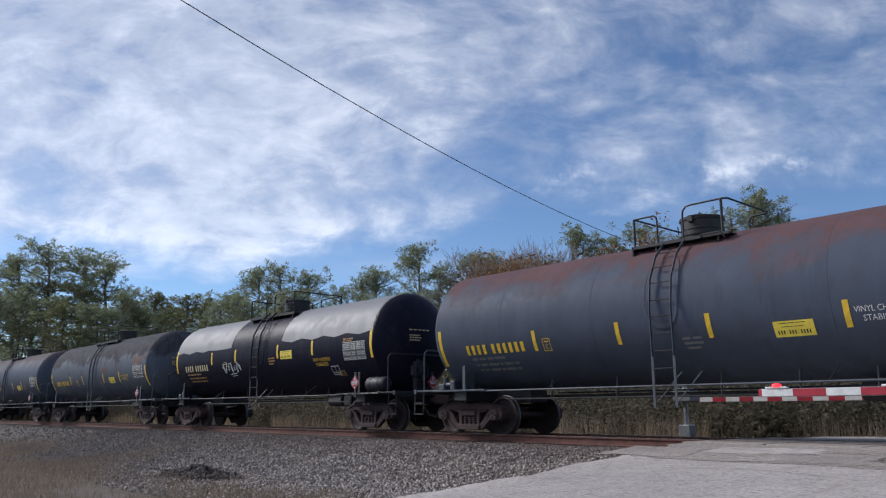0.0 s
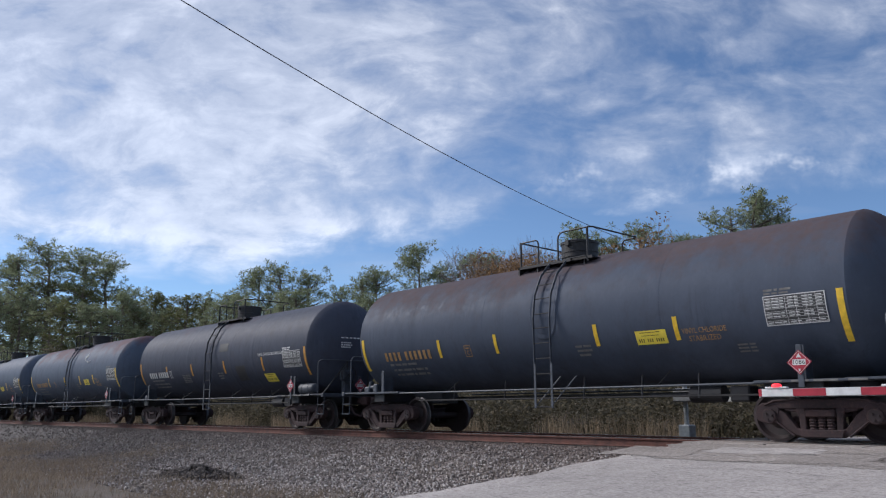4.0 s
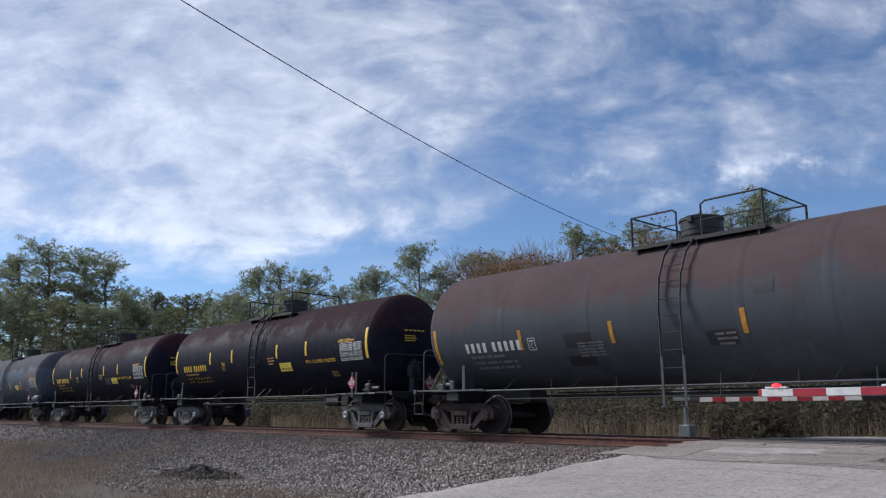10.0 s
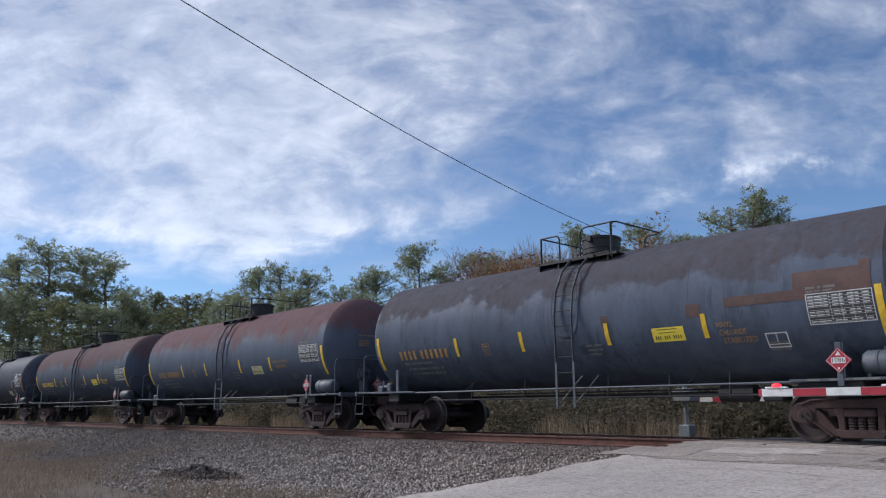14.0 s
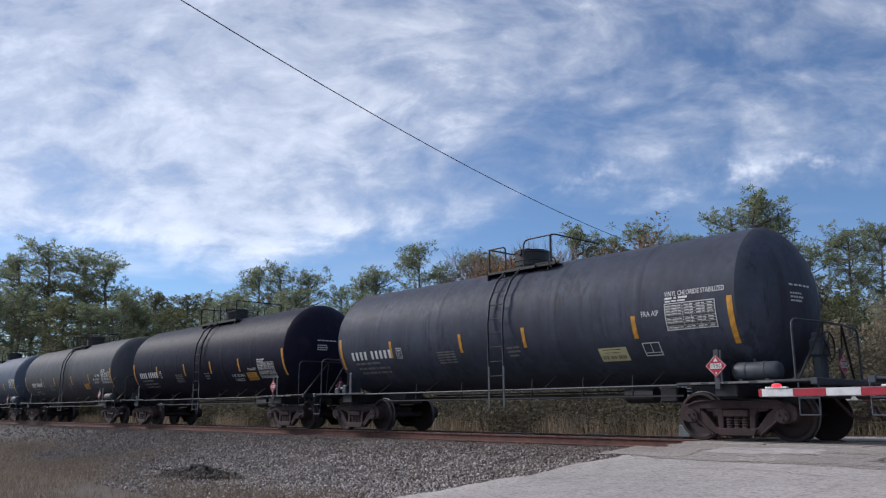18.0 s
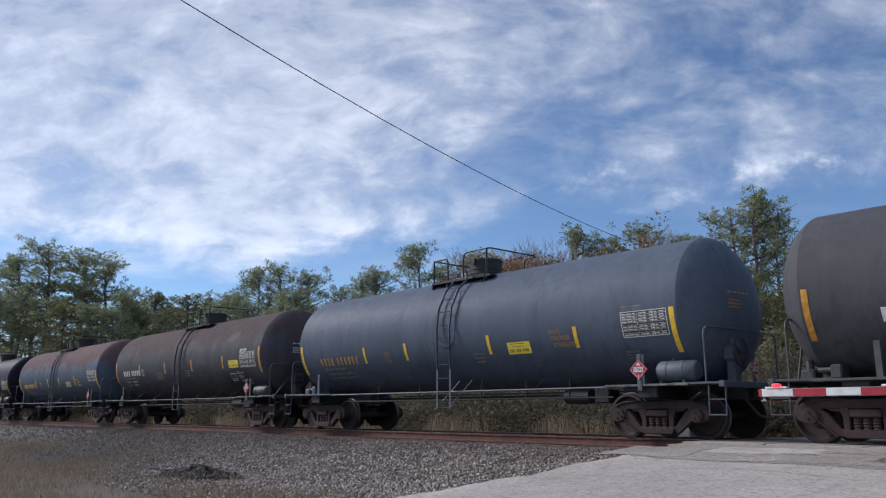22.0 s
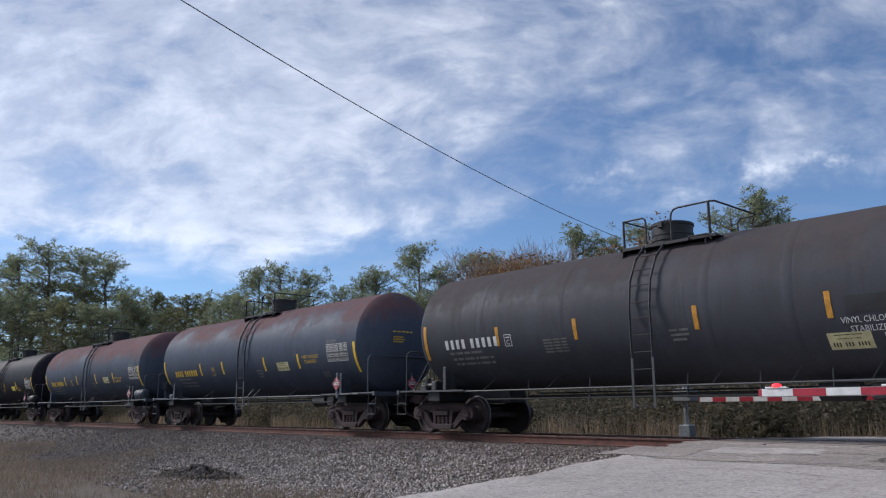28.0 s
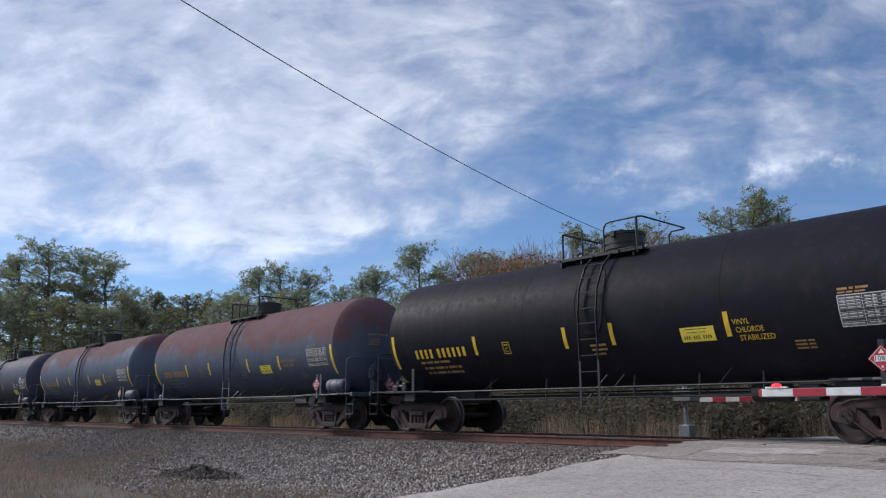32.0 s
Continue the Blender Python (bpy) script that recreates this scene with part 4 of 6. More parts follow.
def tank_car(spec):
    global R_TANK, Z_TANK
    kind = "u" if spec["mark"] == "u" else "g"
    R_TANK = 1.465 if spec.get("slim") else 1.52
    Z_TANK = 1.085 + R_TANK
    crown = Matrix.Translation((0, 0, 2 * (R_TANK - 1.52)))
    base = tuple(v * k for v, k in zip(spec["base"], (0.98, 0.97, 1.0) if kind == "u" else (1.04, 1.0, 1.04)))
    paint = tank_paint("weathered tank paint", base, spec["rust"], spec["seed"], spec.get("streak", 0.3), spec.get("top", (0.15, 0.064, 0.050)), spec.get("rough", 0.55), sharp=spec.get("sharp", 0.22))
    gear = plain("gear paint", tuple(v * 0.62 + 0.003 for v in spec.get("gear", spec["base"])), 0.6, 0.0, 0.3)
    car = new("tank_car")
    tagged(car, spec["label"], "tank car", "cars of the train")
    body, front = spec.get("body", kind), spec.get("front", 6.5)
    half, truck = front + 0.10, spec.get("bogies", BOGIE_AT)
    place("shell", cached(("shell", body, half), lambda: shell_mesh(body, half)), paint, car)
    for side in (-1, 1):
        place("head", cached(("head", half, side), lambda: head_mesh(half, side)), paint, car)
        place("stub_sill", cached(("sill", side, truck), lambda: sill_mesh(side, truck)), SILL, car)
        place("coupler", cached(("coupler", side), lambda: coupler_mesh(side)), BOGIE, car)
        place("end_platform", cached(("deck", side), lambda: deck_mesh(side)), gear, car)
        place("end_railing", cached(("erail", side), lambda: end_rail_mesh(side)), gear, car)
        if kind == "g":
            place("rail_brace", cached(("brace", side), lambda: rail_brace_mesh(side)), IRON, car)
        place("sill_step", cached(("step", side), lambda: step_mesh(side)), gear, car)
        for s in (-1, 1):
            place("saddle", cached(("saddle", side, s), lambda: saddle_mesh(side, s)), gear, car)
        bogie(car, side * truck, spec.get("trucks", BOGIE), "trucks" in spec)
    for y in (-1.47, 1.47):
        place("side_handrail", cached(("pipe", y), lambda: side_pipe_mesh(y)), gear, car)
    for x in (-3.1, 3.0) if kind == "u" else (-4.4, -2.4, 1.6, 3.1, 4.4):
        place("strut", cached("strut", strut_mesh), SILL, car, Matrix.Translation((x, 0, 0)))
    for x in (-3.4, -1.6, 0.8, 2.3, 3.6):
        place("pipe_hanger", cached("hanger", hanger_mesh), SILL, car, Matrix.Translation((x, 0, 0)))
    place("brake_pipe", cached("bpipe", brake_pipe_mesh), IRON, car)
    place("brake_cylinder", cached("bcyl", brake_cylinder_mesh), SILL, car)
    man = place("manway", cached("manway", manway_mesh), spec.get("dome", IRON), car, crown @ Matrix.Translation((0.1, 0, -0.03)))
    place("lid", cached("lid", lid_mesh), spec.get("dome", IRON), man)
    wide = spec.get("cage") == "square"
    top = crown @ Matrix.Translation((0.05 if kind == "u" else 0.5, 0, 0))
    place("platform", cached(("platform", wide), lambda: platform_mesh(wide)), IRON, car, top)
    for i in (0, 1):
        place("top_railing", cached(("trail", i, wide), lambda: top_rail_mesh(i, wide)), IRON, car, top)
    ladder_paint = spec.get("ladder", gear)
    lad = spec.get("lad", 0.08)
    for x in (lad - 0.24, lad + 0.24):
        place("stile", cached("stile", lambda: ladder_stile_mesh(0.0)), ladder_paint, car, Matrix.Translation((x, 0, 0)))
    rungs = [(-1.60, 0.64), (-1.60, 1.02), (-1.60, 1.36), (-1.60, 1.70), (-1.61, 2.04), (-1.615, 2.38), (-1.60, 2.70), (-1.55, 3.05), (-1.43, 3.38), (-1.22, 3.70)]
    for y, z in rungs:
        place("rung", cached("rung", rung_mesh), IRON, car, Matrix.Translation((lad, y, z)))
    if kind == "u":
        place("brace", cached("brace", foot_brace_mesh), ladder_paint, car, Matrix.Translation((lad, 0, 0)))
    if kind == "u":
        place("ladder_recess", cached("recess", recess_mesh), paint, car, Matrix.Translation((lad - 0.04, 0, 0)))
    if spec.get("tank", True):
        place("air_reservoir", cached(("reservoir", kind), lambda: reservoir_mesh(kind)), gear, car)
    if spec.get("valve"):
        place("valve_box", cached("valvebox", valve_box_mesh), IRON, car)
    flip = Matrix.Identity(4) if spec.get("tank", True) or spec.get("valve") else Matrix.Rotation(math.pi, 4, "Z")
    place("brake_housing", cached("brakestand", brake_stand_mesh), gear, car, flip)
    place("brake_wheel", cached("brakewheel", brake_wheel_mesh), IRON, car, flip)
    place("valve_gear", cached("valves", valve_gear_mesh), gear, car)
    # placards on their posts, near side and end
    for x, y, z, turn in ((5.86, -1.55, 1.36, 0), (7.52, -0.02, 1.36, 90)):
        m = pose(x, y, z, 0, 0, turn)
        p = place("placard", cached("placard", placard_mesh), RED, car, m, "red diamond hazard placard")
        place("number_band", cached("pband", placard_band_mesh), WHITE, p, None, "white band with a number")
        place("flame_symbol", cached("pflame", placard_flame_mesh), WHITE, p)
        place("placard_rim", cached("prim", placard_rim_mesh), WHITE, p)
        t = place("placard_number", cached("pnum", lambda: letter_mesh("1086", 0.20, 0.075)), LABELBLACK, p, Matrix.Translation((-0.097, -0.0135, -0.0355)))
        place("placard_post", cached("ppost", post_mesh), gear, car, m)
    # reflective strips
    strip = spec.get("strip", YELLOW)
    zs = spec.get("strip_z", 2.35)
    places = spec.get("strips", (-3.6, -1.65, 1.3, 3.4) if kind == "u" else (-3.8, -1.4, 1.3, 3.8))
    for x in places:
        place("reflective_strip", cached(("strip", zs), lambda: patch_mesh("reflective_strip", -0.05, 0.05, zs - 0.45, zs)), strip, car, Matrix.Translation((x, 0, 0)), "yellow reflective strip")
    for x in (-front, front):
        place("reflective_strip", cached(("long", zs), lambda: patch_mesh("reflective_strip", -0.055, 0.055, zs - 0.67, zs + 0.20)), strip, car, Matrix.Translation((x, 0, 0)), "long yellow reflective strip")
    # painted marks: plain bars in place of the owner's mark and number
    ink, small = spec["ink"], spec.get("small", FADED)
    x0, z0 = -5.70, spec.get("mark_z", zs - 0.44 if zs < 2.6 else zs - 0.66)
    w = 0.16 if kind == "u" else 0.17
    film("reporting_mark", (kind, z0), mark_rects(x0, z0, (4, spec["digits"]), w, 0.225, 0.028), ink, car, "painted row of upright bars")
    film("slogan_print", z0, line_rects(x0 + 0.1, z0 - 0.13, (0.17, 0.24, 0.2, 0.36), 0.055), small, car, "line of small painted print")
    if "weights" in spec:
        for n, line in enumerate(spec["weights"]):
            place("weight_lettering", cached(("weights", line, z0), lambda: curved_letters(line, x0 + 0.14 + 0.03 * n, z0 - 0.29 - 0.13 * n, 0.062 * len(line), 0.068)), ink, car)
    else:
        film("weight_print", z0, line_rects(x0 + 0.15, z0 - 0.27, (0.12, 0.2, 0.33, 0.1, 0.3, 0.12), 0.055) + line_rects(x0 + 0.2, z0 - 0.39, (0.1, 0.15, 0.33, 0.1, 0.3, 0.12), 0.055), small, car, "small painted print of weights")
    px, pz = spec.get("plate", -2.5 if kind == "u" else places[0] + 0.22), z0 - 0.03
    film("plate_box", (px, pz), [(px, px + 0.22, pz, pz + 0.015), (px, px + 0.22, pz + 0.26, pz + 0.275), (px, px + 0.015, pz, pz + 0.275), (px + 0.205, px + 0.22, pz, pz + 0.275), (px + 0.05, px + 0.17, pz + 0.19, pz + 0.22)], ink, car, "painted outline box")
    place("plate_letter", cached(("platec", px, pz), lambda: curved_letters("C", px + 0.065, pz + 0.04, 0.09, 0.11)), ink, car)
    # data panel near the leading end
    bx, bz = spec.get("panel_at", (front - 1.35, zs - 0.40 if zs < 2.6 else zs - 0.72))
    film("data_panel", (bx, bz), [(bx, bx + 1.08, bz, bz + 0.52)], PANEL, car, "dark stencilled test-date panel", 0.006)
    film("panel_print", (bx, bz), [(bx + a, bx + b, bz + c, bz + d) for a, b, c, d in panel_rects()], spec.get("panel_ink", WHITE), car, "rows of white print and rules", 0.009)
    film("panel_heading", (bx, bz), line_rects(bx + 0.02, bz + 0.60, (0.16, 0.06, 0.2), 0.04) + line_rects(bx + 0.02, bz + 0.545, (0.12, 0.1, 0.17), 0.03), spec.get("panel_ink", small if kind == "u" else WHITE), car, "small painted heading over the panel")
    if "over_panel" in spec:
        word, at, wide = spec["over_panel"]
        place("stencil_lettering", cached(("over", word, at), lambda: curved_letters(word, at[0], at[1], wide, 0.105)), ink, car)
    # yellow telephone label, print as bars
    lx, lz = spec.get("label_at", (2.12, 1.82) if kind == "u" else (3.6, 1.62))
    film("emergency_label", (lx, lz), [(lx, lx + 0.71, lz, lz + 0.27)], spec.get("sticker", STICKER), car, "yellow emergency label", 0.006)
    film("label_print", (lx, lz), line_rects(lx + 0.11, lz + 0.225, (0.27, 0.18), 0.012) + line_rects(lx + 0.14, lz + 0.165, (0.2, 0.18), 0.010) + [(lx + 0.06 + i * 0.050, lx + 0.082 + i * 0.050, lz + 0.045, lz + 0.11) for i in range(12) if i not in (3, 7)], LABELBLACK, car, "lines of black print", 0.009)
    # contents lettering, in one, two or three lines
    vx, vz = spec.get("words_at", (places[3] + 0.12, zs - 0.12))
    lines = {1: ["VINYL CHLORIDE STABILIZED"], 2: ["VINYL CHLORIDE", "STABILIZED"], 3: ["VINYL", "CHLORIDE", "STABILIZED"], 4: ["FRA-AIP", "VINYL", "CHLORIDE,", "STABILIZED"]}[spec.get("lines", 2)]
    for n, word in enumerate(lines):
        wide = len(word) * spec.get("words_wide", 0.066)
        place("contents_lettering", cached(("vc", vx, vz, n, word), lambda: curved_letters(word, vx + (0.04 * n if len(lines) > 2 else 0.12 * n), vz - 0.10 - 0.145 * n, wide, 0.098)), spec.get("cargo", ink), car)
    film("water_print", (places[2], kind), line_rects(places[2] - 0.62, zs - 0.45, (0.18, 0.2), 0.045) + line_rects(places[2] - 0.6, zs - 0.54, (0.4,), 0.045) + line_rects(places[2] - 0.58, zs - 0.63, (0.3,), 0.045), small, car, "small painted print")
    if kind == "g":
        film("notice_print", (places[1], zs), [r for n in range(5) for r in line_rects(places[1] - 0.95, zs - 0.42 - n * 0.065, (0.25, 0.2, 0.16), 0.035)], small, car, "small painted notice")
    else:
        film("notice_print", (places[3], zs), [r for n in range(3) for r in line_rects(places[3] + 1.15, min(zs, 2.35) - 0.62 - n * 0.06, (0.2, 0.12), 0.03)], small, car, "small painted notice")
    if "inspect" in spec:
        ix, iz = spec["inspect"]
        film("inspection_box", (ix, iz), [(ix, ix + 0.4, iz, iz + 0.02), (ix, ix + 0.4, iz + 0.24, iz + 0.26), (ix, ix + 0.02, iz, iz + 0.26), (ix + 0.38, ix + 0.4, iz, iz + 0.26), (ix + 0.19, ix + 0.205, iz + 0.06, iz + 0.26), (ix, ix + 0.4, iz + 0.055, iz + 0.07)], WHITE, car, "white outlined inspection box")
    for x0, x1, z0, z1 in spec.get("dark", ()):
        film("repaint_patch", (x0, z0), [(x0, x1, z0, z1)], REPAINT, car, "dark repainted patch", 0.004)
    for x0, x1, z0, z1 in spec.get("brown", ()):
        film("rust_patch", (x0, z0), [(x0, x1, z0, z1)], RUSTPATCH, car, "rust-brown patch of bared primer", 0.004)
    # mark on the leading head
    place("head_mark", cached(("headmark", half), lambda: head_mark_mesh(half)), ink if not spec.get("faded") else small, car, None, "small painted bars on the tank head")["kind"] = "stuff"
    # sill stencil
    place("sill_stencil", cached("sillst", sill_stencil_mesh), FADED, car)["kind"] = "stuff"
    if "extra" in spec:
        spec["extra"](car, kind)
    car.matrix_basis = Matrix.Translation((spec["x"], YC, 0))
    return car


def head_mark_mesh(kind):
    bm = bmesh.new()
    y = -0.62
    for w, z in ((0.72, 2.84), (0.35, 2.68), (0.4, 2.61), (0.35, 2.54)):
        n, cw = (10, w / 10) if z > 2.9 else (5, w / 5)
        for i in range(n):
            yy = y + i * cw
            if n == 10 and i == 4:
                continue
            h = 0.11 if n == 10 else 0.035
            pts = []
            for a, b in ((yy, z), (yy + cw * 0.7, z), (yy + cw * 0.7, z + h), (yy, z + h)):
                pts.append(bm.verts.new((head_x(kind, math.hypot(a, b - Z_TANK)) + 0.012, a, b)))
            bm.faces.new(pts)
    return mesh_of("head_mark", bm)


def sill_stencil_mesh():
    bm = bmesh.new()
    x = 5.3
    for w in (0.22, 0.0, 0.3, 0.4, 0.0, 0.3):
        if w:
            box(bm, x, x + w, -1.528, -1.522, 1.035, 1.068)
        x += w + 0.08
    return mesh_of("sill_stencil", bm)


# ---- the train ----
GREY, BLUEGREY, DARK, BLACK = (0.077, 0.092, 0.122), (0.100, 0.122, 0.160), (0.061, 0.070, 0.091), (0.0098, 0.0098, 0.0225)
RUSTRED = (0.145, 0.066, 0.058)
CREAM = plain("cream lettering", (0.50, 0.44, 0.28), 0.6, 0.0, 0.2, 8.0, 0.0)
PALELABEL = plain("sun-bleached label", (0.55, 0.50, 0.28), 0.6, 0.0, 0.2, 8.0, 0.0)


def u(base, rust, label, **more):
    return {"mark": "u", "base": base, "rust": rust, "label": label, "ink": OCHRE, "digits": 6, **more}


def g(base, rust, label, **more):
    return {"mark": "g", "base": base, "rust": rust, "label": label, "ink": WHITE, "digits": 5, "strip": AMBER, **more}


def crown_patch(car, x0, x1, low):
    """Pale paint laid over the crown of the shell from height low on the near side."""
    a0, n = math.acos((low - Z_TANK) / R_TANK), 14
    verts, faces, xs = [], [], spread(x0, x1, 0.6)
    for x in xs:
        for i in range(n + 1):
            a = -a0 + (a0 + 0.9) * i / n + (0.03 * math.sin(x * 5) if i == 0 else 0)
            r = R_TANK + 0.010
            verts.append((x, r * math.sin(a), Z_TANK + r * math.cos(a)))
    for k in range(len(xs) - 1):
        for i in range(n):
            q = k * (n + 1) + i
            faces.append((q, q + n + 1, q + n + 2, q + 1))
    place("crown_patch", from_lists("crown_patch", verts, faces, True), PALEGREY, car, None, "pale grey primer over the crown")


def scrawl(car, x, z, mat, seed, loops=7, size=0.3):
    """A sprayed scrawl: looping strokes, no letters."""
    rng = random.Random(seed)
    pts = []
    for i in range(loops * 10):
        t = i / 10
        pts.append((x + t * size * 0.66 + 0.10 * math.sin(t * 6.28), z + 0.12 * math.sin(t * 6.28 * 1.31 + seed) + 0.07 * math.sin(t * 11.0)))
    bm = bmesh.new()
    for (xa, za), (xb, zb) in zip(pts, pts[1:]):
        rod(bm, (xa, wrap(za, 0.006), za), (xb, wrap(zb, 0.006), zb), 0.012, 4)
    for k in (0, 1):
        rod(bm, (x + 0.5 + 0.1 * k, wrap(z - 0.24 - 0.07 * k), z - 0.24 - 0.07 * k), (x + 0.95, wrap(z - 0.22 - 0.07 * k), z - 0.22 - 0.07 * k), 0.011, 4)
    part("graffiti", bm, mat, car, "white sprayed scrawl")


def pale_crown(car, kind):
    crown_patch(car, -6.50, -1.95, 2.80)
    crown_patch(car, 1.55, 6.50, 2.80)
    scrawl(car, -2.6, 2.12, WHITE, 3)


def bird_mark(car, kind):
    scrawl(car, 2.05, 3.28, WHITE, 5, 2, 0.2)


